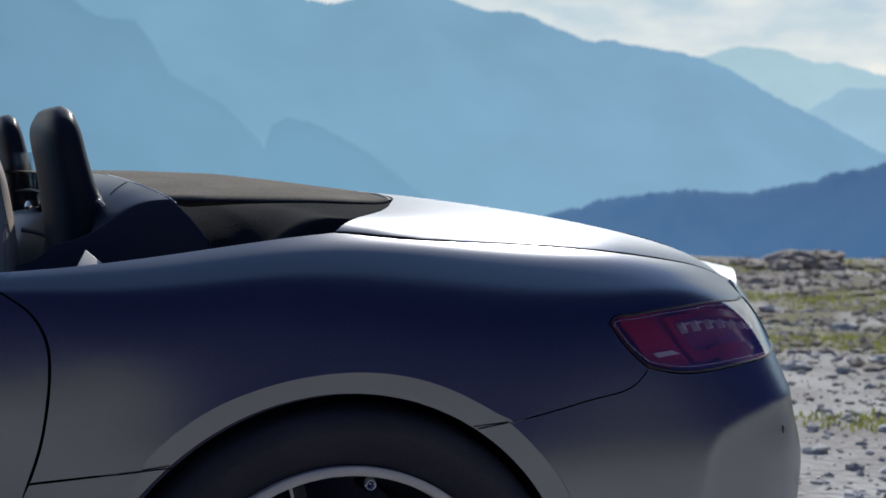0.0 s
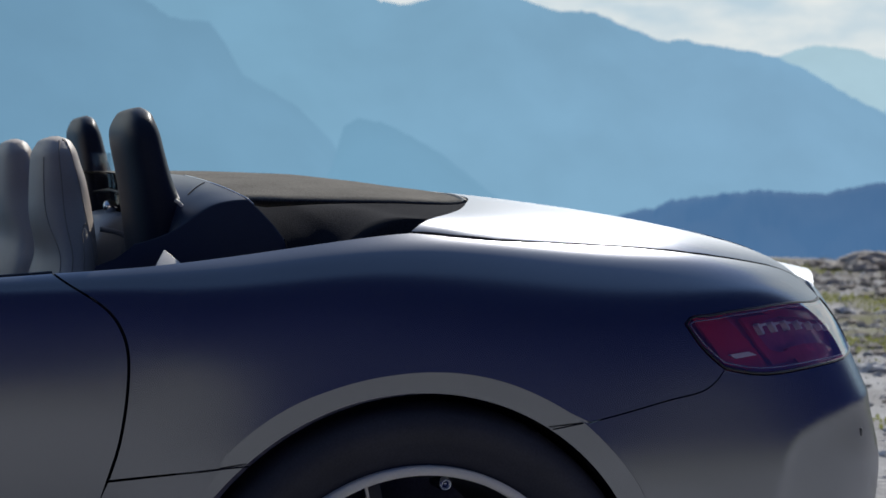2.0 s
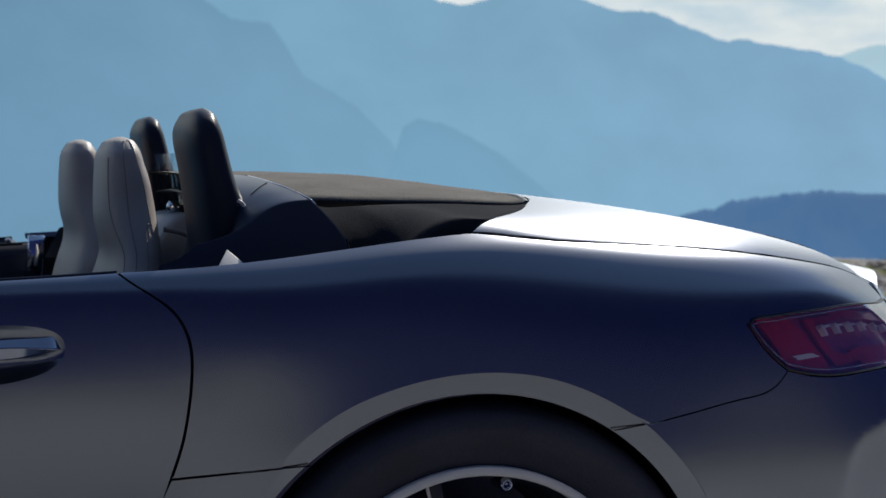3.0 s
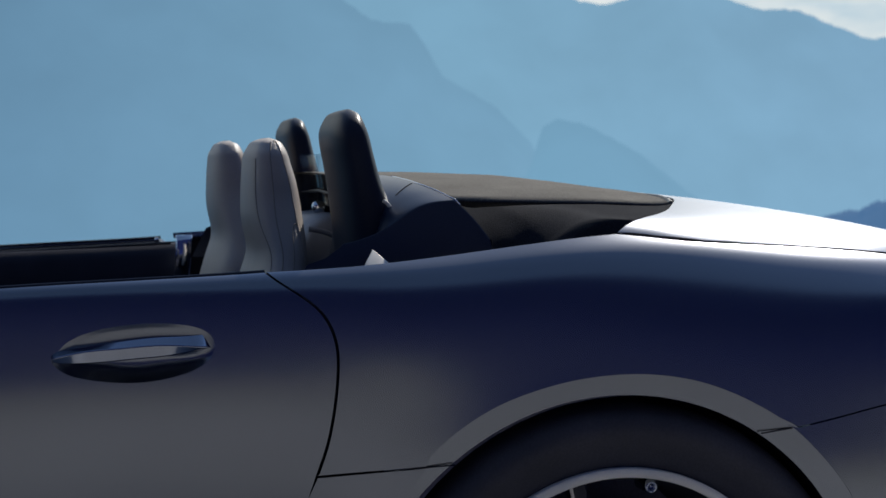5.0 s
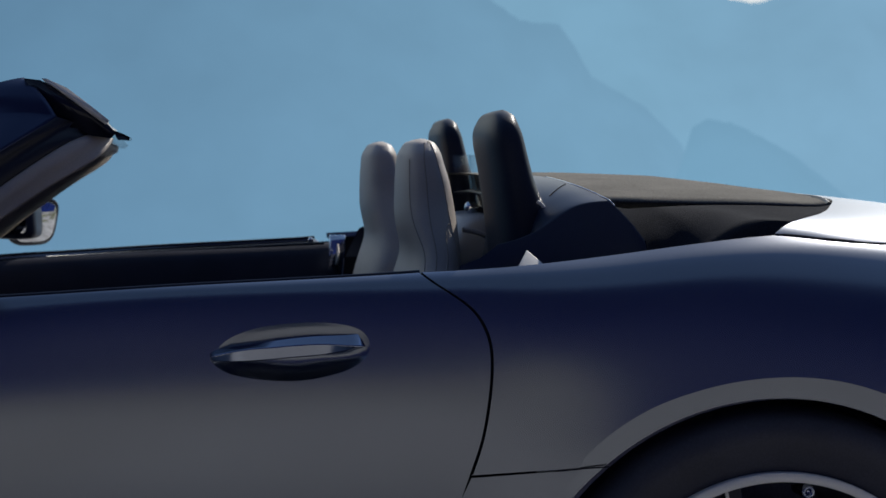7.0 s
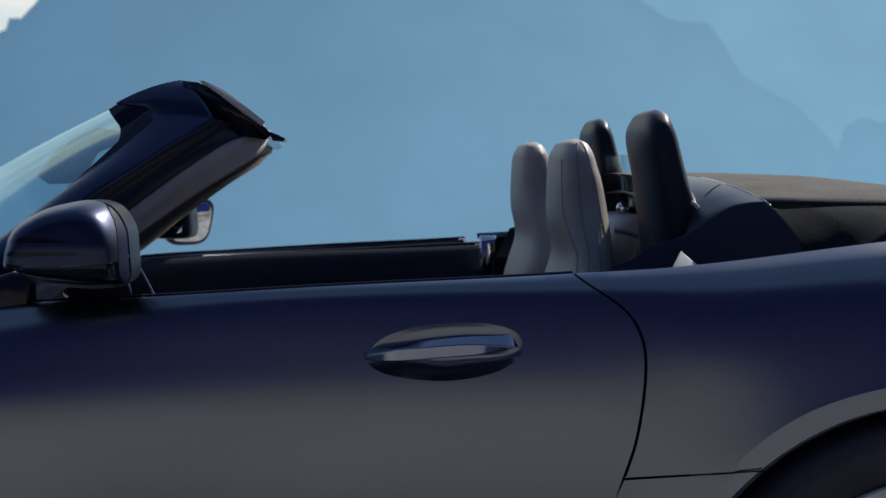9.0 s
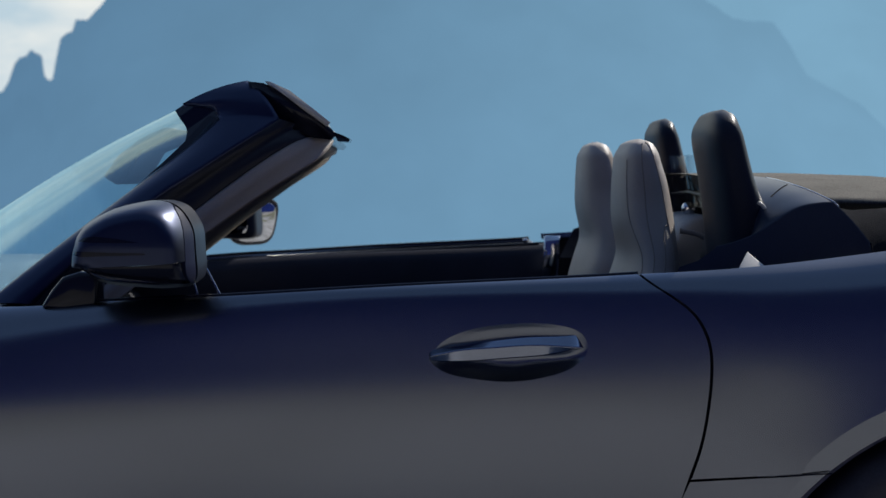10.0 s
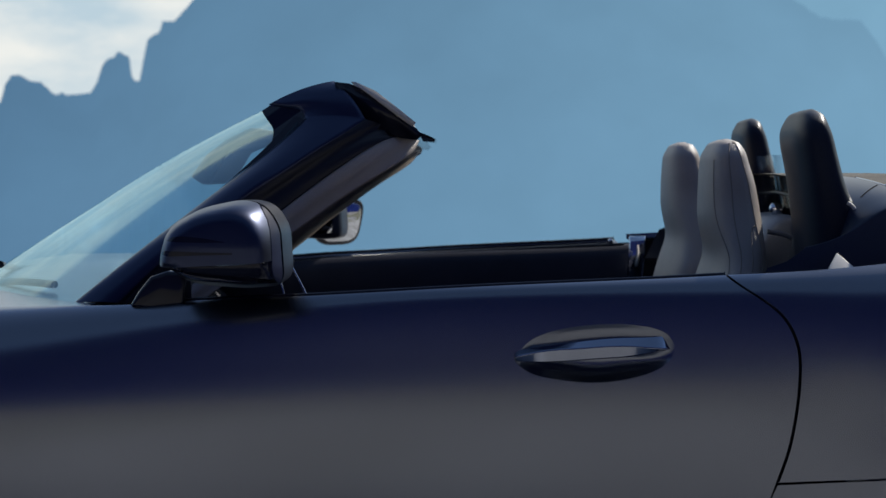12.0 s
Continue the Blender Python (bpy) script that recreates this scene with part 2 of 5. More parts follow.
def tube(path, radius, sides=8, closed=False):
    """A round cord along a path."""
    pts = [Vector(p) for p in path]
    n = len(pts)
    rings, last = [], None
    for i, p in enumerate(pts):
        d = (pts[(i + 1) % n if closed else min(i + 1, n - 1)] - pts[i - 1 if closed else max(i - 1, 0)]).normalized()
        u = (last if last else d.orthogonal())
        u = (u - d * u.dot(d)).normalized()
        last, w = u, d.cross(u)
        rings.append([p + (u * math.cos(k / sides * math.tau) + w * math.sin(k / sides * math.tau)) * radius for k in range(sides)])
    if closed:
        r = np.asarray(rings)
        return r.reshape(-1, 3), grid_faces(n, sides, True, True)
    return loft(rings)


def curve_through(points, steps=8):
    """A smooth line through a few points."""
    k = np.concatenate([[0], np.cumsum(np.linalg.norm(np.diff(np.asarray(points, float), axis=0), axis=1))])
    return spline(k, points)(np.linspace(0, k[-1], steps * (len(points) - 1) + 1))


def lathe(profile, centre, sides=96, axis_y=True):
    """Turns a profile of (radius, along) about the y axis through centre."""
    c = Vector(centre)
    rings = [[c + Vector((r * math.cos(k / sides * math.tau), y, r * math.sin(k / sides * math.tau))) for k in range(sides)] for r, y in profile]
    r = np.asarray([[tuple(v) for v in ring] for ring in rings])
    return r.reshape(-1, 3), grid_faces(len(profile), sides, wrap_m=True)


def box(x0, x1, y0, y1, z0, z1, bevel=0.004, segments=2):
    v = [(x, y, z) for x in (x0, x1) for y in (y0, y1) for z in (z0, z1)]
    f = [(0, 1, 3, 2), (4, 6, 7, 5), (0, 4, 5, 1), (2, 3, 7, 6), (0, 2, 6, 4), (1, 5, 7, 3)]
    me = mesh_of("box", v, f)
    return bevelled(me, bevel, segments) if bevel else me


def inside(poly, pts):
    x, y = pts[:, 0], pts[:, 1]
    hit = np.zeros(len(pts), bool)
    for (x0, y0), (x1, y1) in zip(poly, np.roll(poly, -1, 0)):
        if y0 != y1:
            hit ^= ((y0 > y) != (y1 > y)) & (x < (x1 - x0) * (y - y0) / (y1 - y0) + x0)
    return hit


def even(poly, step):
    out = []
    for a, b in zip(poly, np.roll(poly, -1, 0)):
        n = max(1, int(round(np.linalg.norm(b - a) / step)))
        out += [a + (b - a) * i / n for i in range(n)]
    return np.array(out)


def drawn_in(poly, gap):
    """The outline moved inwards by gap."""
    area = (poly[:, 0] * np.roll(poly[:, 1], -1) - np.roll(poly[:, 0], -1) * poly[:, 1]).sum()
    d = np.roll(poly, -1, 0) - np.roll(poly, 1, 0)
    n = np.stack([-d[:, 1], d[:, 0]], -1) * np.sign(area)
    return poly + n / (np.linalg.norm(n, axis=1, keepdims=True) + 1e-9) * gap


def cut_sheet(name, outline, place, step=0.014, gap=0.0017, depth=0.012, hole=None, exact=True):
    """A panel: the outline's inside on the surface place(u, v), with its edges turned in. place gives places and inward normals."""
    from mathutils import geometry
    poly = even(drawn_in(even(np.asarray(outline, float), step), gap), step)
    lo, hi = poly.min(0), poly.max(0)
    gx, gy = np.meshgrid(np.arange(lo[0] + step / 2, hi[0], step), np.arange(lo[1] + step / 2, hi[1], step), indexing="ij")
    pts = np.stack([gx.ravel(), gy.ravel()], -1)
    pts = pts[inside(poly, pts)]
    if len(pts):
        near = np.array([((poly - q) ** 2).sum(1).min() for q in pts])
        pts = pts[near > (0.55 * step) ** 2]
    edges = [(i, (i + 1) % len(poly)) for i in range(len(poly))]
    if hole is not None:
        pts = pts[~inside(hole, pts)]
        near = np.array([((hole - q) ** 2).sum(1).min() for q in pts])
        pts = pts[near > (0.3 * step) ** 2]
        edges += [(len(poly) + i, len(poly) + (i + 1) % len(hole)) for i in range(len(hole))]
        allp = np.concatenate([poly, hole, pts])
    else:
        allp = np.concatenate([poly, pts]) if len(pts) else poly
    v2, _, f2, *_ = geometry.delaunay_2d_cdt([Vector(q) for q in allp], edges, [], 1, 1e-6)
    uv = np.array([tuple(v) for v in v2])
    if hole is not None:
        f2 = [f for f in f2 if not inside(hole, uv[list(f)].mean(0)[None])[0]]
    p3, inward = place(uv[:, 0], uv[:, 1])
    count, faces = {}, [tuple(f) for f in f2]
    for f in faces:
        for a, b in zip(f, f[1:] + f[:1]):
            count[(a, b)] = True
    rim = [e for e in count if (e[1], e[0]) not in count]
    verts = list(map(tuple, p3))
    tri = p3[list(faces[len(faces) // 2])]
    flip = np.dot(np.cross(tri[1] - tri[0], tri[2] - tri[0]), inward[faces[len(faces) // 2][0]]) > 0
    if flip:
        faces = [f[::-1] for f in faces]
    top, low = {}, {}
    for i in {i for e in rim for i in e}:
        top[i], low[i] = len(verts), len(verts) + 1
        verts += [tuple(p3[i]), tuple(p3[i] + inward[i] * depth)]
    faces += [(top[a], low[a], low[b], top[b]) if not flip else (top[b], low[b], low[a], top[a]) for a, b in rim]
    me = mesh_of(name, verts, faces)
    if exact:
        # the surface's own normals, so that reflections run smoothly over it
        normals = [tuple(v.normal) for v in me.vertices]
        normals[:len(p3)] = [tuple(-n) for n in inward]
        me.normals_split_custom_set_from_vertices(normals)
    return me


def on_skin(lift=0.0):
    """Places and inward normals of the skin for u = p and v = s / 10."""
    def place(u, v):
        s = v * 10
        e = 1e-3
        du, dv = skin(u + e, s) - skin(u - e, s), skin(u, s + 0.01) - skin(u, s - 0.01)
        n = np.cross(du, dv)
        n /= np.linalg.norm(n, axis=1, keepdims=True) + 1e-12
        ref = skin(u, s, 0.01) - skin(u, s)
        n *= np.sign((n * ref).sum(1))[:, None]
        return skin(u, s) + n * lift, n
    return place


def ps(points, steps=0):
    """An outline piece in (p, s), smoothed through its points if steps is given."""
    q = np.array([(p, s / 10) for p, s in points])
    return curve_through(q, steps) if steps else q


def mirrored(me):
    """The same mesh on the car's other side (its middle is at y = 1)."""
    m2 = me.copy()
    m2.transform(Matrix(((1, 0, 0, 0), (0, -1, 0, 2), (0, 0, 1, 0), (0, 0, 0, 1))))
    m2.flip_normals()
    return m2


# ---- the car: x towards its tail, y across it (its middle at 1.0), z up; rear axle at x = 0.01 ----
car = tagged(new("convertible_car"), "satin dark blue two-seat convertible with open roof on gravel", "car")
car.location = (0.0, 1.0, 0.0)
bpy.context.view_layer.update()


def child(ob, parent=None):
    parent = parent or car
    ob.parent = parent
    ob.matrix_parent_inverse = parent.matrix_world.inverted()
    return ob


def cpart(name, me, mat, parent=None, label=""):
    if isinstance(me, tuple):
        me = mesh_of(name, *me)
    return child(part(name, me, mat, None, label), parent)


def cboth(name, me, mat, label="", parents=(None, None)):
    if isinstance(me, tuple):
        me = mesh_of(name, *me)
    return cpart(name, me, mat, parents[0], label), cpart(name, mirrored(me), mat, parents[1], label)


DOOR_CUT = [(-0.482, 7.35), (-0.461, 6.47), (-0.4319, 5.99), (-0.4137, 5.733), (-0.3993, 5.436), (-0.3907, 5.107), (-0.3888, 4.746), (-0.3913, 4.309), (-0.3965, 3.899), (-0.4039, 3.562), (-0.4149, 3.257), (-0.4238, 3.03), (-0.455, 2.3), (-0.49, 1.5), (-0.53, 0.9)]
BELT = [(-1.7, 7.6), (-1.4, 7.6), (-1.2776, 7.16), (-1.1993, 7.16), (-1.0676, 7.0), (-0.7662, 7.2), (-0.482, 7.35)]
QUARTER_TOP = [(-0.482, 7.35), (-0.4024, 7.24), (-0.1744, 7.279), (0.0171, 7.361)]
DECK_JOINT = [(0.0171, 7.361), (0.0988, 6.968), (0.3064, 7.055), (0.5147, 6.955), (0.7188, 6.905), (0.8274, 6.717), (0.8791, 6.356)]
BUMPER_JOINT = [(0.2002, 3.878), (0.2573, 3.935), (0.3425, 4.087), (0.4132, 4.212), (0.4684, 4.322), (0.4932, 4.454), (0.5041, 4.541)]
LIGHT_FRONT = [(0.5041, 4.541), (0.4519, 4.866), (0.4316, 5.12)]
LIGHT_TOP = [(0.4316, 5.12), (0.4397, 5.198), (0.471, 5.265), (0.5099, 5.313), (0.6028, 5.421), (0.7195, 5.693), (0.8791, 6.356)]
LIGHT_TAIL = [(0.8791, 6.356), (0.9453, 6.061), (1.019, 5.621)]
LIGHT_LOW = [(1.019, 5.621), (0.9327, 5.247), (0.7978, 4.768), (0.6655, 4.516), (0.5586, 4.483), (0.5041, 4.541)]
FLARE = [(-0.345, 2.4), (-0.31, 2.98), (-0.272, 3.45), (-0.2385, 3.763), (-0.2087, 3.98), (-0.1631, 4.217), (-0.1323, 4.322), (-0.0854, 4.436), (-0.0378, 4.5), (0.0269, 4.519), (0.0764, 4.482), (0.1183, 4.413), (0.1608, 4.302), (0.2038, 4.146), (0.2473, 3.932), (0.2825, 3.666), (0.3143, 3.354), (0.3385, 3.051), (0.362, 2.65), (0.385, 2.2)]


def outline(*pieces):
    out = []
    for q in pieces:
        q = list(map(tuple, q))
        out += q if not out or np.linalg.norm(np.subtract(out[-1], q[0])) > 1e-4 else q[1:]
    if np.linalg.norm(np.subtract(out[-1], out[0])) < 1e-4:
        out.pop()
    return np.array(out)


def rev(q):
    return q[::-1]


# rear wing over the wheel
flare_line = ps(FLARE, 6)
fl_front = flare_line[(flare_line[:, 0] > -0.268) & (flare_line[:, 0] < 0.233)]
wing = outline(ps(QUARTER_TOP, 6), ps(DECK_JOINT, 6), rev(ps(LIGHT_TOP, 6)), rev(ps(LIGHT_FRONT, 6)), rev(ps(BUMPER_JOINT[1:], 6)),
               rev(fl_front), ps([(-0.2738, 3.367), (-0.417, 3.23)]), rev(ps([q for q in DOOR_CUT if q[1] > 3.24], 6)))
cboth("rear_wing", cut_sheet("rear_wing", wing, on_skin(), 0.012, 0.0009), PAINT)[1].data.transform(Matrix.Translation((0, 0, -0.012)))

# lip round the wheel opening, turned under towards the tyre
def arch_lip(x0, z0, r_in, r_out, y_in, place_out=None):
    v, m = [], 90
    outer = spline(np.linspace(0, 1, len(place_out)), place_out)(np.linspace(0, 1, m))
    for k, q in enumerate(outer):
        d = np.array([q[0] - x0, q[2] - z0])
        d /= np.linalg.norm(d)
        i = np.array([x0 + d[0] * r_in, y_in, z0 + d[1] * r_in])
        i[1] = q[1] + 0.003
        o = q + np.array([d[0] * 0.005, 0.0008, d[1] * 0.005])
        v += [o + (0, 0.012, 0), o, o * 0.5 + i * 0.5, i, i + np.array([-d[0] * 0.002, 0.10, -d[1] * 0.002])]
    me = mesh_of("wheel_arch_lip", v, grid_faces(m, 5))
    bm = bmesh.new()
    bm.from_mesh(me)
    for e in bm.edges:
        a, b = e.verts[0].index % 5, e.verts[1].index % 5
        e.smooth = not (a == b and a in (1, 3))
    bm.to_mesh(me)
    bm.free()
    return fix_normals(me)


lip_outer = skin(flare_line[:, 0], flare_line[:, 1] * 10)
lip_mesh = arch_lip(-0.0027, 0.3487, 0.3675, 0.43, 0.006, lip_outer)
cboth("wheel_arch_lip", lip_mesh, PAINT)

def seam(a, b):
    """The joint where it crosses the lip."""
    p = skin(np.linspace(a[0], b[0], 10), np.linspace(a[1], b[1], 10))
    turn = np.arctan2(lip_outer[:, 2] - 0.337, lip_outer[:, 0] - 0.010)
    at = np.arctan2(p[:, 2] - 0.337, p[:, 0] - 0.010)
    order = np.argsort(turn)
    p[:, 1] = np.minimum(p[:, 1], np.interp(at, turn[order], lip_outer[order, 1]) + 0.0015) - 0.0004
    cboth("lip_joint", tube(p, 0.0011, 6), VOID)


seam((-0.305, 3.336), (-0.236, 3.409))
seam((0.2465, 3.930), (0.1977, 3.866))

# door
door_out = outline(ps(BELT, 6), ps(DOOR_CUT, 6), ps([(-0.53, 0.9), (-1.62, 0.9), (-1.68, 2.0), (-1.72, 4.0), (-1.72, 6.0), (-1.70, 7.6)]))
GRIP = [(-0.7567, 4.908), (-0.7434, 5.215), (-0.7064, 5.47), (-0.6547, 5.579), (-0.5884, 5.543), (-0.5591, 5.395), (-0.5496, 5.151), (-0.5628, 4.861), (-0.5958, 4.662), (-0.6473, 4.547), (-0.7063, 4.603), (-0.7433, 4.754)]
grip_line = curve_through(ps(GRIP + GRIP[:1]), 6)[:-1]
door_mesh = cut_sheet("door_panel", door_out, on_skin(), 0.014, 0.0032, hole=grip_line)
door_l = child(part("door", door_mesh, PAINT))
door_r = child(part("door", mirrored(door_mesh), PAINT))
FAR_SET = Matrix.Translation((-0.03, 0, -0.021))     # the far side as it stands, a little lower and further forward
door_r.data.transform(FAR_SET)
# sill below and behind the door
sill = outline(ps([(-0.417, 3.218), (-0.3239, 3.312), (-0.272, 3.36)]), ps([(-0.30, 3.02), (-0.345, 2.4), (-0.37, 1.6), (-0.38, 0.9), (-0.40, 0.3), (-1.64, 0.3), (-1.62, 0.9), (-0.53, 0.9), (-0.49, 1.5), (-0.455, 2.3), (-0.4295, 2.994)]))
cboth("side_sill", cut_sheet("side_sill", sill, on_skin(), 0.02, 0.0009), PAINT)
# front wing and nose
front = outline(ps([(-3.3, 7.0), (-2.7, 7.5), (-2.0, 7.6), (-1.70, 7.6), (-1.72, 6.0), (-1.72, 4.0), (-1.68, 2.0), (-1.62, 0.9), (-1.64, 0.3), (-2.2, 0.3), (-2.24, 1.6)]),
                [(-2.63 + 0.41 * math.cos(k), 0.16 + 0.30 * math.sin(k)) for k in np.linspace(0.05, 3.09, 20)], ps([(-3.05, 1.6), (-3.08, 0.3), (-3.3, 0.3)]))
cboth("front_wing", cut_sheet("front_wing", front, on_skin(), 0.03), PAINT)[1].data.transform(Matrix.Translation((0, 0, -0.025)))
nose = outline(ps([(-3.945, 7.0), (-3.3, 7.0), (-3.3, 0.3), (-3.945, 0.3)]))
cboth("front_bumper", cut_sheet("front_bumper", nose, on_skin(), 0.04, 0.002), PAINT)
# rear bumper, its lower part tucked under a soft crease
SPLIT = [(0.6132, 2.646), (0.6319, 3.226), (0.656, 3.498), (0.6812, 3.673), (0.7413, 3.876), (0.8494, 4.145), (1.03, 4.4)]


def tucked(u, v):
    p, n = on_skin()(u, v)
    sp = np.array(SPLIT + [(1.2, 4.6), (1.9, 4.6)])
    below = np.interp(u, sp[:, 0], sp[:, 1]) * 0.1 - v
    behind = u - np.interp(v * 10, sp[:, 1], sp[:, 0])
    k = np.clip(np.minimum(below, np.where(v < 0.45, behind, 1)), 0, 0.2)
    return p + n * (0.019 * (1 - np.exp(-13 * k)))[:, None], n


bumper = outline(ps(BUMPER_JOINT[1:], 6), ps(rev(LIGHT_LOW), 6)[0:], ps([LIGHT_TAIL[-1], (1.1, 5.44), (1.849, 5.44), (1.849, 0.4), (0.42, 0.4), (0.40, 1.6)]), rev(flare_line[(flare_line[:, 0] > 0.238)])[0:])
cboth("rear_bumper", cut_sheet("rear_bumper", bumper, tucked, 0.009, 0.0009, exact=False), PAINT)
tail_top = outline(ps(rev(LIGHT_TAIL)), ps([LIGHT_TAIL[0], (0.90, 6.85), (1.1, 6.9), (1.849, 6.9), (1.849, 5.44), (1.1, 5.44)]))
cboth("tail_panel", cut_sheet("tail_panel", tail_top, on_skin(), 0.02), PAINT)

# dark shell behind the panel joints
pp, ss = np.meshgrid(np.linspace(-3.95, 1.85, 150), np.linspace(0.0, 7.0, 30), indexing="ij")
pl, inn = on_skin(0.032)(pp.ravel(), ss.ravel() / 10)
keep = ((pl[:, 0] - 0.01) ** 2 + (pl[:, 2] - 0.337) ** 2 > 0.40**2) & ((pl[:, 0] + 2.63) ** 2 + (pl[:, 2] - 0.337) ** 2 > 0.42**2)
faces = [f for f in grid_faces(150, 30) if all(keep[i] for i in f)]
cboth("inner_shell", mesh_of("inner_shell", pl, faces), VOID)

# boot lid
edge_line = skin(ps(DECK_JOINT, 8)[:, 0], ps(DECK_JOINT, 8)[:, 1] * 10)
ey = spline(np.arange(len(edge_line)), edge_line)
crown = spline([-0.4, 0.0, 0.25, 0.45, 0.64, 0.80, 0.96, 1.06], [0.998, 0.996, 0.986, 0.962, 0.928, 0.885, 0.830, 0.78])
order = np.argsort(edge_line[:, 0])


def lid_z(x, y):
    """Height of the boot lid: quick rise from the joint, then nearly level across the car."""
    yn = np.minimum(y, 2 - y)
    yj, zj = np.interp(x, edge_line[order, 0], edge_line[order, 1]), np.interp(x, edge_line[order, 0], edge_line[order, 2])
    w = np.clip((yn - yj) / (1 - yj), 0, 1)
    back = np.clip((x - 0.08) / 0.25, 0, 1)
    quick = np.minimum(0.020 + 0.005 * back, 0.6 * (crown(x) - zj))
    return zj + quick * (1 - np.exp(-w * (1 - yj) / (0.026 + 0.034 * back))) + (crown(x) - zj - quick) * (1 - (1 - w) ** 3.0)


def sheet_place(fz):
    def place(u, v):
        z = fz(u, v)
        n = -np.stack([-(fz(u + 1e-3, v) - fz(u - 1e-3, v)) / 2e-3, -(fz(u, v + 1e-3) - fz(u, v - 1e-3)) / 2e-3, np.ones_like(u)], -1)
        return np.stack([u, v, z], -1), n / np.linalg.norm(n, axis=1, keepdims=True)
    return place


lid_edge = [(q[0], q[1] + 0.002) for q in edge_line[::4]]
tail_edge = [(lid_edge[-1][0] + 0.008, lid_edge[-1][1] + 0.02), (0.835, 0.36), (0.90, 0.5), (0.94, 0.70), (0.955, 1.0)]
lid_half = lid_edge + [tuple(q) for q in curve_through(tail_edge, 5)]
well = [tuple(q) for q in curve_through([(0.240, 1.0), (0.243, 0.6), (0.240, 0.49), (0.218, 0.41), (0.186, 0.335), (0.152, 0.26), (0.118, 0.205), (0.075, 0.155), lid_edge[0]], 5)]
lid_out = lid_half + [(x, 2 - y) for x, y in lid_half[::-1][1:]] + [(x, 2 - y) for x, y in well[::-1][1:]] + well[1:-1]
cpart("boot_lid", cut_sheet("boot_lid", lid_out, sheet_place(lid_z), 0.022, 0.002), PAINT)

def spoiler_z(x, y):
    """A low lip that grows out of the lid towards its rear edge."""
    yn = np.minimum(y, 2 - y)
    k, e = np.clip((x - 0.66) / 0.13, 0, 1), np.clip((yn - 0.40) / 0.10, 0, 1)
    return lid_z(x, y) + 0.0015 + 0.006 * k * k * (3 - 2 * k) * e * e * (3 - 2 * e)


spoiler = [(0.66, 0.42), (0.70, 0.40), (0.775, 0.41), (0.80, 0.46), (0.82, 0.7), (0.83, 1.0), (0.82, 1.3), (0.80, 1.54), (0.775, 1.59), (0.70, 1.60), (0.66, 1.58), (0.65, 1.0)]
cpart("spoiler", cut_sheet("spoiler", spoiler, sheet_place(spoiler_z), 0.02, 0.0, 0.004), PAINT)

# folded roof's cover
cover_x = spline([0, 0.2, 0.5, 0.8, 1.0], [-0.30, -0.20, -0.03, 0.13, 0.235])


def roof_cover():
    rows = []
    for k in np.linspace(0, 1, 40):
        x = cover_x(k)
        y_edge = np.interp(x, [-0.30, -0.16, -0.10, 0.1, 0.235], [0.62, 0.43, 0.40, 0.405, 0.43])
        z_mid = np.interp(x, [-0.30, -0.2, -0.1, 0.05, 0.15, 0.235], [1.018, 1.0195, 1.019, 1.014, 1.003, 0.991])
        z_edge = np.interp(x, [-0.30, -0.16, 0.1, 0.20, 0.235], [1.012, 0.977, 0.972, 0.968, 0.972])
        row = []
        for w in np.linspace(0, 1, 15):
            y = y_edge + (1 - y_edge) * w
            row.append((x, y, z_edge + (z_mid - z_edge) * (1 - (1 - w) ** 2.2)))
        row = [(x, y_edge + 0.05, z_edge - 0.014), (x, y_edge + 0.004, z_edge - 0.006), (x, y_edge - 0.001, z_edge - 0.003)] + row
        rows.append(row + [(q[0], 2 - q[1], q[2]) for q in row[::-1][1:]])
    rows = np.array(rows)
    return rows.reshape(-1, 3), grid_faces(*rows.shape[:2])


cpart("folded_roof_cover", fix_normals(mesh_of("cover", *roof_cover())), FABRIC, None, "brown fabric cover of the folded roof")
rail = curve_through([(0.236, 1.0, 0.980), (0.238, 0.6, 0.978), (0.233, 0.49, 0.974), (0.222, 0.43, 0.968)], 8)
cboth("roof_seal", tube(rail, 0.005, 10), BLACK)

# padded cowl behind the seats: a steep side, a crease, and a slope up to its flat top
COWL_REAR_Z = [.80, .905, .922, .942, .959, .970, .980, .991, 1.001, 1.009, 1.013]
COWL_REAR_X = [-.138, -.139, -.144, -.159, -.174, -.186, -.196, -.208, -.221, -.229, -.232]
COWL_FRONT_Z = [.80, .890, .896, .905, .912, .931, .950, .975, 1.0, 1.013]
COWL_FRONT_X = [-.45, -.408, -.384, -.371, -.360, -.347, -.334, -.31, -.29, -.285]
crease_z = spline([-.47, -.36, -.29, -.25, -.22, -.19, -.13], [.900, .916, .942, .9675, .976, .978, .977])


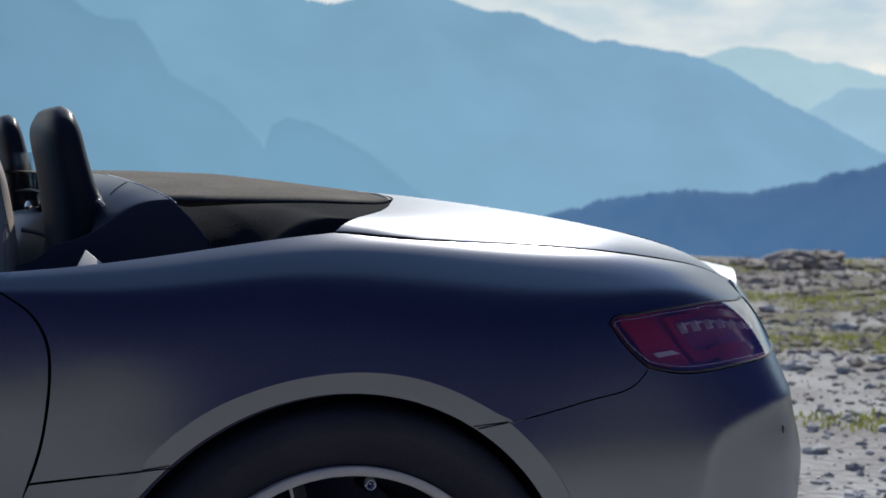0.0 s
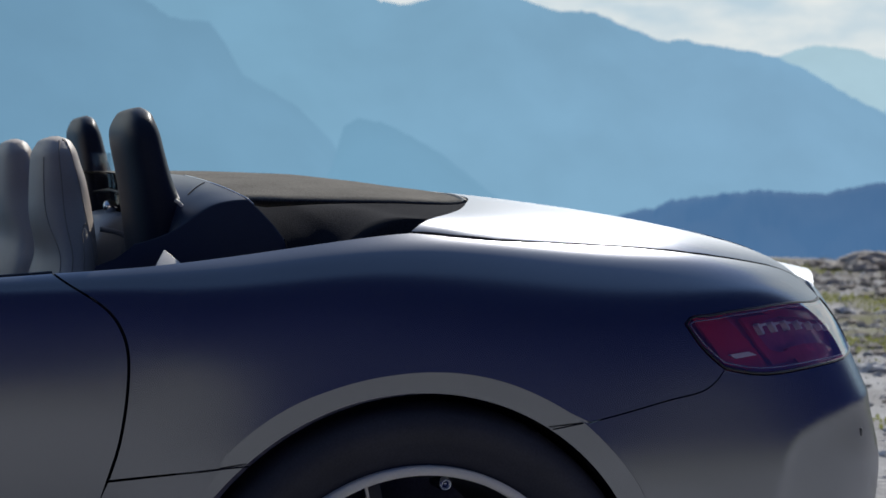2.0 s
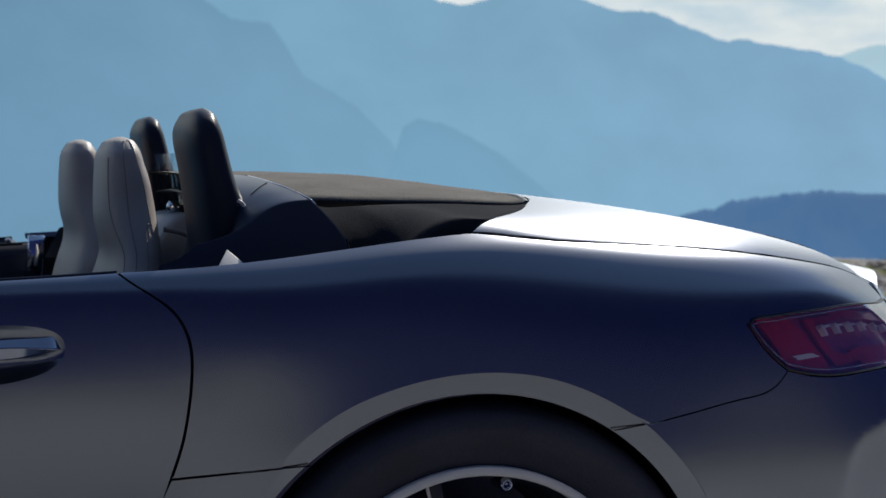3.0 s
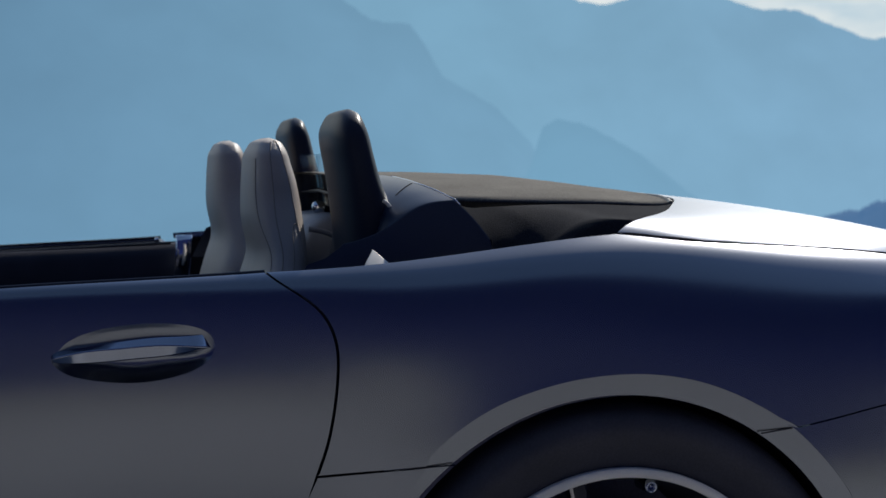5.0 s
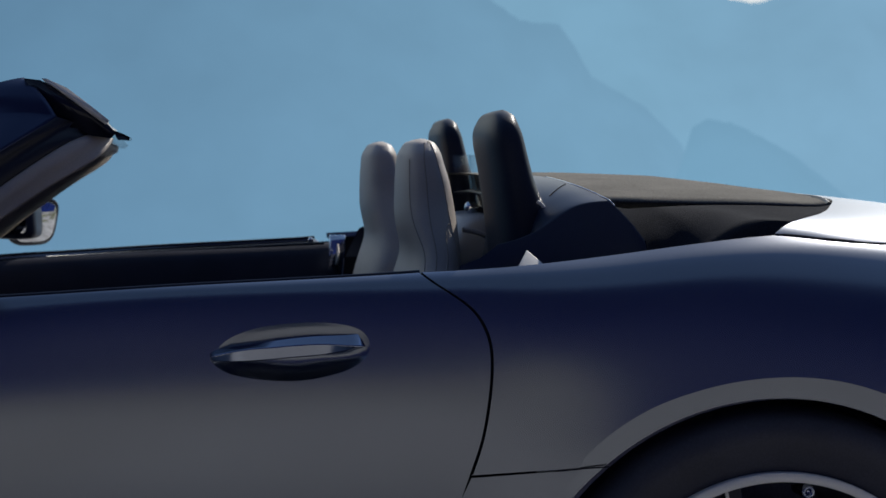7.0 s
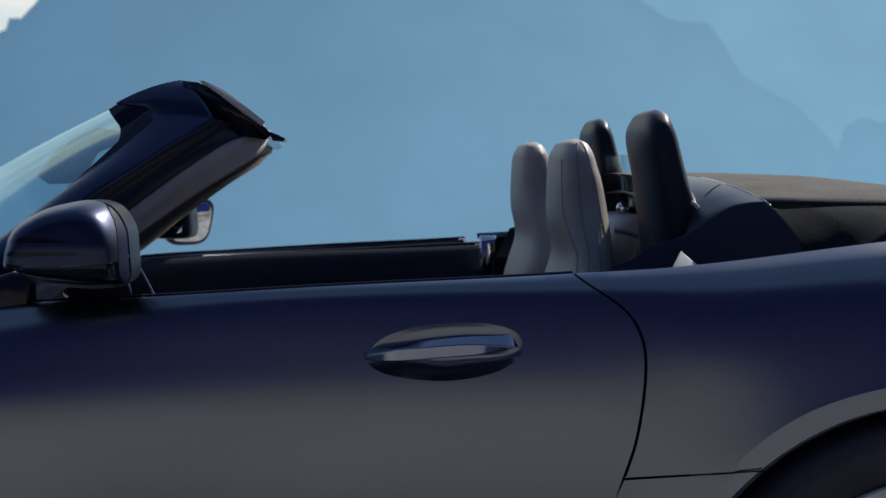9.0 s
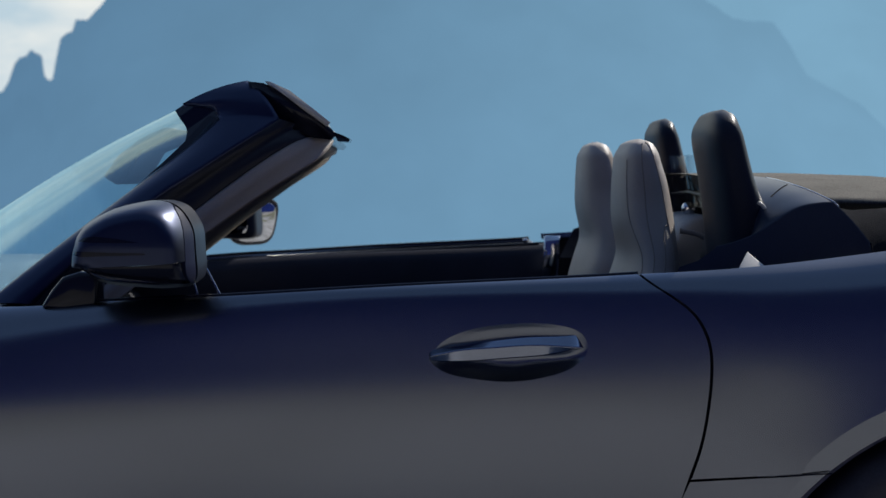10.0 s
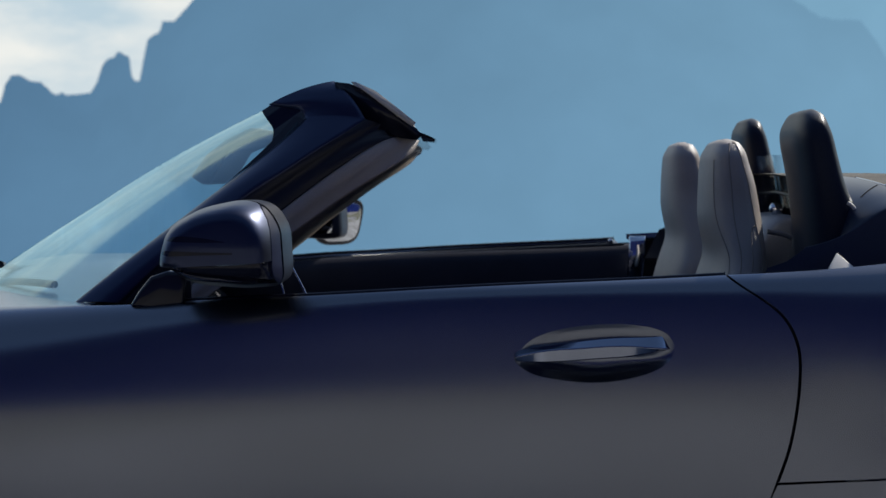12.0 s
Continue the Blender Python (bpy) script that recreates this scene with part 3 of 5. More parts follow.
def cowl_point(u, w):
    """A place on the cowl: u from its front edge to its rear edge, w up its side (0 to 1) and over its top (1 to 2)."""
    x = -.25
    for _ in range(8):
        zc = float(crease_z(x))
        if w <= 1:
            z, y = .82 + (zc - .82) * w, .176 + .012 * w ** 2
        else:
            k = w - 1
            full = max(0.0, min(1.0, (x + .316) / .030))
            z, y = zc + (1.0135 - zc) * full * full * (3 - 2 * full) * (1 - (1 - k) ** 2.1) - (1 - full) * .07 * min(1, 4 * k), .188 + .012 * min(1, k * 8) + .40 * k ** 1.35
            x = -.345 * (1 - u) + float(np.interp(zc + (1.0135 - zc) * (1 - (1 - k) ** 2.1), COWL_REAR_Z, COWL_REAR_X)) * u
            continue
        x = float(np.interp(z, COWL_FRONT_Z, COWL_FRONT_X)) * (1 - u) + float(np.interp(z, COWL_REAR_Z, COWL_REAR_X)) * u
    return x, y, z


COWL_W = np.concatenate([np.linspace(0, 0.97, 16), [0.985, 1.0, 1.015, 1.03], np.linspace(1.06, 2, 22)])
cowl_rows = np.array([[cowl_point(u, w) for w in COWL_W] for u in np.linspace(0, 1, 40)])
hem = cowl_rows[-1:] + np.array([[[-0.002, 0.010, -0.010]]])
cboth("cowl", fix_normals(mesh_of("cowl", np.concatenate([cowl_rows, hem]).reshape(-1, 3), grid_faces(41, len(COWL_W)))), COWL, "dark padded leather cowl")
# dark side of the roof's cover, from the cowl's rear edge back to the boot lid's tip
side_front = np.array([cowl_point(1.0, w) for w in np.linspace(0.12, 1.0, 14)]) + (-0.002, 0.008, -0.006)
well_line = [(0.02, 0.145), (0.075, 0.158), (0.118, 0.208), (0.152, 0.263), (0.186, 0.338), (0.218, 0.413)]
well_z = lid_z(*np.array(well_line).T) - 0.006
side_foot = np.array(curve_through([tuple(side_front[0]), (-0.06, 0.156, 0.900)] + [(x, y + 0.004, z) for (x, y), z in zip(well_line, well_z)], 6))
side_s = np.linspace(0, 1, len(side_foot))
side_head = np.array([(x, np.interp(x, [-0.20, -0.16, -0.10, 0.1, 0.222], [0.47, 0.436, 0.404, 0.409, 0.432]), np.interp(x, [-0.20, -0.16, 0.1, 0.20, 0.23], [0.982, 0.973, 0.968, 0.964, 0.966])) for x in np.linspace(side_front[-1][0], 0.222, len(side_foot))])
side_head = side_head + (side_front[-1] - side_head[0]) * (1 - side_s[:, None]) ** 3
side_v = np.linspace(0, 1, 14)[None, :, None]
ruled = side_foot[:, None] * (1 - side_v) + side_head[:, None] * side_v
ruled[..., 1] = side_foot[:, None, 1] + (side_head - side_foot)[:, None, 1] * side_v[..., 0] ** 0.35
ruled = ruled + (side_front[None] - ruled[:1]) * (1 - side_s[:, None, None]) ** 2
ruled = np.concatenate([ruled[:, :1] + np.array((-0.004, 0.004, -0.06)), ruled], 1)
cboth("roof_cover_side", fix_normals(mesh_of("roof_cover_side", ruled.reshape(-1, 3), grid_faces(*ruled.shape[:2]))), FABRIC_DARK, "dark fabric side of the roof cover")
# Chrome cord added along the rear edge for the sun's glint on the leather.
cboth("cowl_edge", tube([cowl_point(1.0, w) for w in np.linspace(0.96, 1.75, 40)], 0.0014, 8), HANDLE)
cboth("cowl_joint", tube([np.array(cowl_point(u, w)) + (0, -0.0006, 0.0004) for u, w in zip(np.linspace(0.55, 0.93, 14), np.linspace(1.26, 1.42, 14))], 0.0008, 6), VOID)
cboth("cowl_foot_joint", tube(curve_through([(-.141, .172, .903), (-.145, .176, .922)], 4), 0.0009, 6), VOID)


# rollover hoops, padded and leaning forwards, thicker towards their feet
def hoop():
    front = spline([.86, .941, .9955, 1.036, 1.070, 1.090, 1.104, 1.1115, 1.1145], [-.318, -.3260, -.3320, -.3385, -.3445, -.3430, -.3370, -.3290, -.3200])
    rear = spline([.86, .951, .9786, 1.0013, 1.031, 1.064, 1.077, 1.099, 1.1105, 1.1145], [-.208, -.2470, -.2585, -.2690, -.2785, -.2870, -.2905, -.2985, -.3065, -.3140])
    rings = []
    for k in 1 - (1 - np.linspace(0, 1, 40)) ** 1.9:
        z = .86 + .2545 * k
        f, r = float(front(z)), float(rear(z))
        over = max(0.0, (z - 1.05) / .067)
        sy = .118 * math.sqrt(max(0.0, 1 - over ** 4.0)) + .004
        rings.append([((f + r) / 2 + (r - f) / 2 * np.sign(math.cos(a)) * abs(math.cos(a)) ** 0.72, .42 + sy * np.sign(math.sin(a)) * abs(math.sin(a)) ** 0.6, z) for a in np.linspace(0, math.tau, 40, endpoint=False)])
    return loft(rings)


hoop_mesh = fix_normals(mesh_of("rollover_hoop", *hoop()))
hoop_mesh.transform(Matrix.Translation((-0.0105, -0.06, -0.0035)))
far_hoop = hoop_mesh.copy()
far_hoop.transform(Matrix.Translation((0.0595, 1.00, 0.019)))
cpart("rollover_hoop", hoop_mesh, HOOP)
cpart("rollover_hoop", far_hoop, HOOP)


# seats
#            z,    front x, rear x, half width
SEAT_ROWS = [(0.62, -0.48, -0.36, 0.20), (0.80, -0.452, -0.350, 0.225), (0.842, -0.440, -0.3495, 0.215), (0.862, -0.434, -0.3495, 0.20), (0.886, -0.430, -0.350, 0.185), (0.916, -0.436, -0.351, 0.165), (0.945, -0.442, -0.3535, 0.148),
             (0.984, -0.443, -0.359, 0.132), (1.013, -0.442, -0.3655, 0.126), (1.034, -0.4405, -0.372, 0.120), (1.052, -0.437, -0.3775, 0.112), (1.0625, -0.431, -0.383, 0.10), (1.070, -0.424, -0.391, 0.08), (1.0745, -0.412, -0.402, 0.045)]
seat_table = spline([r[0] for r in SEAT_ROWS], [r[1:] for r in SEAT_ROWS])


def seat_back(y0):
    rings = []
    for k in np.linspace(0, 1, 52):
        z = 0.62 + 0.4545 * (1 - (1 - k) ** 1.8)
        f, r, w = seat_table(z)
        c, hx = (f + r) / 2, (r - f) / 2
        ring = []
        for a in np.linspace(0, math.tau, 44, endpoint=False):
            ca, sa = math.cos(a), math.sin(a)
            ring.append((c + hx * np.sign(ca) * abs(ca) ** 0.7, y0 + w * np.sign(sa) * abs(sa) ** 0.6, z))
        rings.append(ring)
    return loft(rings)


seat_mesh = fix_normals(mesh_of("seat_back", *seat_back(0.68)))
cboth("seat", seat_mesh, LEATHER, "beige leather seat with integrated headrest")[1].data.transform(Matrix.Translation((-0.004, 0, 0.007)))

# cabin: floor, bulkhead, dashboard, inner doors
cpart("cabin_floor", box(-1.75, -0.25, 0.2, 1.8, 0.25, 0.30), LEATHER_DARK)
cpart("bulkhead", box(-0.34, -0.28, 0.30, 1.70, 0.30, 0.84, 0.02), LEATHER_DARK)
cpart("dashboard", box(-1.72, -1.40, 0.25, 1.75, 0.50, 0.755, 0.04, 4), LEATHER_DARK)
cpart("centre_console", box(-1.45, -0.33, 0.88, 1.12, 0.30, 0.62, 0.03, 4), LEATHER_DARK)
inner_door = []
for x in np.linspace(-1.45, -0.44, 24):
    zb = float(skin(np.array([x]), np.array([7.0]))[0, 2])
    inner_door.append([(x, 0.118, zb - 0.014), (x, 0.15, zb - 0.009), (x, 0.19, zb - 0.012), (x, 0.21, zb - 0.035), (x, 0.23, zb - 0.12), (x, 0.21, zb - 0.35), (x, 0.19, 0.28)])
cboth("door_lining", (np.array(inner_door).reshape(-1, 3), grid_faces(24, 7)), LEATHER_DARK)[1].data.transform(FAR_SET)

# bonnet
def bonnet_z(x, y):
    p = np.stack([np.clip(x, -3.45, -1.3)], -1)[..., 0]
    e = skin(p, np.full_like(p, 7.0))
    w = np.clip((np.minimum(y, 2 - y) - e[:, 1]) / (1 - e[:, 1]), 0, 1)
    return e[:, 2] - 0.035 + 0.03 * (1 - (1 - w) ** 2)


px_ = np.linspace(-3.3, -1.42, 18)
pe = skin(px_, np.full_like(px_, 7.0))
bon_half = [(-3.44, 1.0)] + [(x, y + 0.012) for x, y in zip(pe[:, 0], pe[:, 1])] + [(-1.55, 0.45), (-1.72, 1.0)]
cboth("bonnet", cut_sheet("bonnet", bon_half, sheet_place(bonnet_z), 0.04, 0.002), PAINT)


scuttle = [[(x, y, 0.8245 + 0.010 * math.sin(math.pi * min(y, 2 - y) / 2) + 0.006 * (x + 1.75)) for y in np.linspace(0.13, 1.87, 30)] for x in np.linspace(-1.80, -1.36, 12)]
cpart("scuttle_panel", (np.array(scuttle).reshape(-1, 3), grid_faces(12, 30)), PAINT, None, "satin blue panel below the windscreen")


# liners inside the wheel openings
def liner(x0):
    rings = [[(x0 + r * math.cos(k), y, 0.337 + r * math.sin(k)) for k in np.linspace(-0.7, math.pi + 0.7, 50)] for r, y in ((0.376, 0.030), (0.392, 0.05), (0.40, 0.30), (0.40, 0.335), (0.34, 0.345), (0.1, 0.345))]
    return np.array(rings).reshape(-1, 3), grid_faces(6, 50)


for x0 in (0.010, -2.62):
    cboth("wheel_liner", liner(x0), LINER)


# wheels
def wheel(x0, r_rim):
    w = new("wheel")
    w.location = (x0, 0.05, 0.345)
    bpy.context.view_layer.update()
    tyre = [(r_rim - 0.012, 0.02), (r_rim + 0.004, -0.008), (r_rim + 0.02, -0.018), (0.310, -0.031), (0.336, -0.029), (0.349, -0.016), (0.355, 0.02), (0.356, 0.15), (0.355, 0.25), (0.342, 0.28), (0.30, 0.295), (r_rim, 0.27)]
    c = (x0, 0.05, 0.345)
    child(part("tyre", fix_normals(mesh_of("tyre", *lathe([tuple(q) for q in curve_through(tyre, 3)], c))), RUBBER), w)
    ring = [(r_rim - 0.0125, 0.012), (r_rim - 0.012, -0.0145), (r_rim - 0.0105, -0.0165), (r_rim, -0.0165), (r_rim + 0.0015, -0.0145), (r_rim + 0.0015, 0.012)]
    rim = child(part("rim_lip", fix_normals(mesh_of("rim_lip", *lathe(ring, c))), ALLOY, None, "polished alloy rim edge"), w)
    barrel = [(r_rim - 0.009, 0.004), (r_rim - 0.022, 0.03), (r_rim - 0.03, 0.12), (r_rim - 0.03, 0.27)]
    child(part("rim_barrel", fix_normals(mesh_of("rim_barrel", *lathe(barrel, c))), BLACK), w)
    disc = [(0.04, 0.11), (0.19, 0.11), (0.19, 0.14), (0.04, 0.14)]
    child(part("brake_disc", fix_normals(mesh_of("brake_disc", *lathe(disc, c, 64))), material("brake_steel", (0.12, 0.12, 0.13), 0.4, 1.0)), w)
    hub = [(0.001, -0.005), (0.03, -0.006), (0.055, 0.004), (0.075, 0.02), (0.075, 0.06)]
    child(part("hub", fix_normals(mesh_of("hub", *lathe(hub, c, 48))), BLACK), w)
    return w


for x in (0.010, -2.62):
    w = wheel(x, 0.2655)
    child(w)
    front_wheel = w
    rear_wheel = w if x > 0 else rear_wheel
    m = Matrix(((1, 0, 0, 0), (0, -1, 0, 2), (0, 0, 1, 0), (0, 0, 0, 1)))
    w2 = new("wheel")
    w2.location = (x, 1.95, 0.345)
    bpy.context.view_layer.update()
    for o in w.children:
        child(part(o.name.split(".")[0], mirrored(o.data), None), w2)
    child(w2)

# ---- door handles in their hollows ----
def hollow():
    place = on_skin()
    c = np.array([-0.652, 0.512])
    rows = []
    for scale, deep in [(1.0, 0.0), (0.985, 0.0009), (0.95, 0.0030), (0.88, 0.0078), (0.78, 0.0130), (0.62, 0.0180), (0.4, 0.0215), (0.15, 0.0225)]:
        q = c + (grip_line - c) * scale
        p, n = place(q[:, 0], q[:, 1])
        low = np.clip(0.5 - (q[:, 1] - 0.508) / 0.03, 0, 1)
        rows.append(p + n * (deep * (0.28 + 0.72 * low * low * (3 - 2 * low)))[:, None])
    rows = np.array(rows)
    m = rows.shape[1]
    f = grid_faces(rows.shape[0], m, wrap_m=True) + [tuple((rows.shape[0] - 1) * m + j for j in range(m))]
    return rows.reshape(-1, 3), f


def handle_bar():
    """A slim bar: a bevel that faces up, a broad face that leans down, rounded ends."""
    xs = [-0.7576, -0.7366, -0.7155, -0.6801, -0.6446, -0.6087, -0.5726, -0.561, -0.5545]
    top = spline(xs, [0.7865, 0.7886, 0.7917, 0.7968, 0.8011, 0.8033, 0.8048, 0.8042, 0.8000])
    mid = spline(xs, [0.7775, 0.7828, 0.7868, 0.7895, 0.7922, 0.7932, 0.7911, 0.7903, 0.7895])
    low = spline(xs, [0.7718, 0.7718, 0.7722, 0.7743, 0.7771, 0.7800, 0.7862, 0.7878, 0.7886])
    rings = []
    for x in np.concatenate([np.linspace(-0.7576, -0.565, 30), np.linspace(-0.5635, -0.5545, 6)]):
        zt, zm, zb = float(top(x)) + 0.0016, float(mid(x)) + 0.0012, float(low(x)) + 0.0002
        y = 0.0335 + 0.012 * max(0.0, (-0.715 - x) / 0.043) ** 2 + 0.010 * max(0.0, (x + 0.572) / 0.0175) ** 2
        rings.append([(x, y + 0.028, zt - 0.003), (x, y + 0.013, zt), (x, y + 0.0105, zt - 0.0004), (x, y + 0.0015, zm + 0.0012), (x, y + 0.0003, zm), (x, y + 0.0006, zm - 0.0014), (x, y + 0.0035, zb + 0.0016), (x, y + 0.0055, zb), (x, y + 0.028, zb + 0.003)])
    me = mesh_of("door_handle", *loft(rings))
    bm = bmesh.new()
    bm.from_mesh(me)
    for e in bm.edges:
        a, b = e.verts[0].index % 9, e.verts[1].index % 9
        e.smooth = not (a == b and a in (2, 3, 5, 6))
    bm.to_mesh(me)
    bm.free()
    return me


hollow_mesh = fix_normals(mesh_of("handle_hollow", *hollow()))
bar_mesh = fix_normals(handle_bar())
cboth("handle_hollow", hollow_mesh, PAINT, "", (door_l, door_r))
cboth("door_handle", bar_mesh, HANDLE, "satin chrome door handle", (door_l, door_r))

# ---- tail lights ----
LENS = outline(ps(LIGHT_TOP, 6), ps(LIGHT_TAIL, 6), ps(LIGHT_LOW, 6), ps(LIGHT_FRONT, 6))


def light_piece(points, lift, depth=0.006, step=0.012, gap=0.0):
    return cut_sheet("lamp", ps(points) if isinstance(points, list) else points, on_skin(lift), step, gap, depth)


def tail_light(flip):
    def add(name, me, mat, label="", parent=None):
        return cpart(name, mirrored(me) if flip else me, mat, parent, label)

    lamp = add("tail_light", light_piece(drawn_in(even(LENS, 0.012), 0.003), 0.026, 0.004), LAMP_DARK, "red and smoked tail light with white reflectors")
    edge = even(drawn_in(even(LENS, 0.010), 0.004), 0.010)
    wall_rows = []
    for lift in (0.001, 0.027):
        p, n = on_skin(lift)(edge[:, 0], edge[:, 1])
        wall_rows.append(p)
    add("lamp_wall", mesh_of("lamp_wall", np.concatenate(wall_rows), grid_faces(2, len(edge), wrap_m=True)), LAMP_DARK, "", lamp)
    add("red_panel", light_piece([(0.458, 5.23), (0.469, 5.29), (0.518, 5.33), (0.625, 4.59), (0.571, 4.54), (0.517, 4.60)], 0.012), LAMP_RED, "", lamp)
    add("light_guide", light_piece([(0.574, 5.25), (0.637, 5.34), (0.708, 5.44), (0.624, 5.18), (0.607, 5.05), (0.642, 4.81), (0.673, 4.79), (0.761, 4.97), (0.737, 4.82), (0.693, 4.68), (0.647, 4.62), (0.611, 4.85)], 0.016), LAMP_RED, "", lamp)
    add("upper_guide", light_piece([(0.638, 5.38), (0.864, 6.08), (0.932, 6.12), (0.860, 5.89), (0.707, 5.41)], 0.018), LAMP_RED, "", lamp)
    add("lower_guide", light_piece([(0.696, 4.86), (0.849, 5.32), (0.894, 5.34), (0.822, 4.96), (0.735, 4.68)], 0.018), LAMP_RED, "", lamp)
    add("marker", light_piece([(0.527, 4.72), (0.574, 4.76), (0.594, 4.72), (0.540, 4.67)], 0.008, 0.004, 0.01), LED, "pale side marker", lamp)
    for k in range(7):
        p, s, f = 0.6088 + 0.0387 * k + 0.00046 * k * k, 5.073 + 0.0440 * k + 0.00920 * k * k, 1 - 0.05 * k
        sliver = [(p - 0.008 * f, s + 0.055 * f), (p - 0.004 * f, s + 0.082 * f), (p + 0.004 * f, s + 0.02 * f), (p + 0.009 * f, s - 0.075 * f), (p + 0.004 * f, s - 0.085 * f), (p - 0.003 * f, s)]
        ledge = [(p + 0.004 * f, s + 0.070 * f), (p + 0.020 * f, s + 0.100 * f), (p + 0.021 * f, s + 0.065 * f), (p + 0.006 * f, s + 0.035 * f)]
        add("led_reflector", light_piece(sliver, 0.004, 0.010, 0.005), LED, "", lamp)
        add("led_reflector", light_piece(ledge, 0.006, 0.008, 0.005), LED, "", lamp)
    q = even(drawn_in(even(LENS, 0.010), 0.002), 0.010)
    p, n = on_skin(-0.001)(q[:, 0], q[:, 1])
    add("lamp_seal", mesh_of("lamp_seal", *tube(p, 0.0017, 6, True)), GLOSS_BLACK, "", lamp)
    q = even(drawn_in(even(LENS, 0.010), 0.0085), 0.010)
    p, n = on_skin(0.001)(q[:, 0], q[:, 1])
    add("lamp_rim", mesh_of("lamp_rim", *tube(p, 0.0013, 6, True)), HANDLE, "", lamp)
    pane = add("lens", light_piece(drawn_in(even(LENS, 0.012), 0.004), -0.001, 0.003), LENS_CLEAR, "", lamp)
    pane.visible_shadow = False


tail_light(False)
tail_light(True)

# ---- windscreen frame ----
GLASS_EDGE = [(-1.397, 0.28, 0.829), (-1.343, 0.30, 0.875), (-1.266, 0.33, 0.938), (-1.203, 0.36, 0.989), (-1.156, 0.385, 1.027), (-1.107, 0.405, 1.069), (-1.075, 0.42, 1.101)]
CREASE = [(-1.324, 0.27, 0.830), (-1.258, 0.29, 0.896), (-1.195, 0.31, 0.951), (-1.156, 0.33, 0.982), (-1.10, 0.35, 1.020), (-1.052, 0.37, 1.053), (-1.011, 0.39, 1.080), (-0.983, 0.41, 1.101)]
SEAL = [(-1.256, 0.295, 0.829), (-1.181, 0.325, 0.899), (-1.117, 0.35, 0.952), (-1.052, 0.375, 1.003), (-0.986, 0.40, 1.050), (-0.945, 0.425, 1.072), (-0.920, 0.45, 1.076)]
TRIM = [(-1.207, 0.31, 0.836), (-1.156, 0.33, 0.875), (-1.108, 0.35, 0.913), (-1.060, 0.37, 0.948), (-0.993, 0.39, 0.995), (-0.943, 0.41, 1.026), (-0.917, 0.43, 1.045), (-0.907, 0.45, 1.058), (-0.902, 0.47, 1.069)]


def resample(points, n):
    k = np.concatenate([[0], np.cumsum(np.linalg.norm(np.diff(np.asarray(points, float), axis=0), axis=1))])
    return spline(k, points)(np.linspace(0, k[-1], n))


def ribbon(*lines, n=30, round_=0.0):
    rows = np.stack([resample(q, n) for q in lines], 1)
    return rows.reshape(-1, 3), grid_faces(n, len(lines))


def between(a, b, w, out=(0, 0, 0)):
    a, b = resample(a, 30), resample(b, 30)
    return a * (1 - w) + b * w + np.array(out)


def pillar_pair(name, me, mat):
    a, b = cboth(name, me, mat)
    b.data.transform(Matrix.Translation((-0.055, 0, 0)))
    return a, b


def pillar_shell():
    """The painted pillar and, in one sweep, the corner where it turns over into the header."""
    n, m = 24, 40
    inner = np.concatenate([resample(GLASS_EDGE, m), resample([GLASS_EDGE[-1], (-1.0805, 0.427, 1.112), (-1.102, 0.437, 1.1195), (-1.134, 0.452, 1.1245)], n)[1:]])
    outer = np.concatenate([resample(CREASE, m), resample([CREASE[-1], (-0.9955, 0.412, 1.1225), (-1.0125, 0.422, 1.1440), (-1.0330, 0.447, 1.1600)], n)[1:]])
    rows = []
    for k, (p, q) in enumerate(zip(inner, outer)):
        w_ = min(1.0, max(0.0, (k - m) / n))
        swell = np.array((0, -0.009 * (1 - 0.35 * w_), 0.003 + 0.002 * w_))
        rows.append([p + (0.003, 0.010, -0.003)] + [p + (q - p) * w + swell * 4 * w * (1 - w) for w in np.linspace(0, 1, 13)] + [q + (0.003, 0.006, -0.004)])
    rows = np.array(rows)
    return rows.reshape(-1, 3), grid_faces(*rows.shape[:2])


pillar_pair("pillar_skin", fix_normals(mesh_of("pillar_skin", *pillar_shell())), SHADED_PAINT)
pillar_pair("pillar_seal", fix_normals(mesh_of("pillar_seal", *ribbon(between(CREASE, SEAL, 0.02, (0, 0.001, 0)), between(CREASE, SEAL, 0.35, (0, -0.003, 0.002)), between(CREASE, SEAL, 0.45, (0, 0.006, 0)), between(CREASE, SEAL, 0.6, (0, -0.002, 0)), between(CREASE, SEAL, 0.97), SEAL, between(SEAL, TRIM, 0.04, (0, 0.006, 0))))), BLACK)
pillar_pair("pillar_trim", fix_normals(mesh_of("pillar_trim", *ribbon(between(SEAL, TRIM, 0.0, (0, 0.003, 0)), between(SEAL, TRIM, 0.1, (0, -0.003, 0.001)), between(SEAL, TRIM, 0.5, (0, -0.004, 0)), between(SEAL, TRIM, 0.55, (0, -0.002, 0)), between(SEAL, TRIM, 0.9, (0, 0, 0)), TRIM, between(TRIM, GLASS_EDGE, 0.45, (0, 0.04, 0)), between(TRIM, GLASS_EDGE, 0.8, (0, 0.05, 0)), between(GLASS_EDGE, CREASE, 0, (0.004, 0.012, -0.004))))), LEATHER)


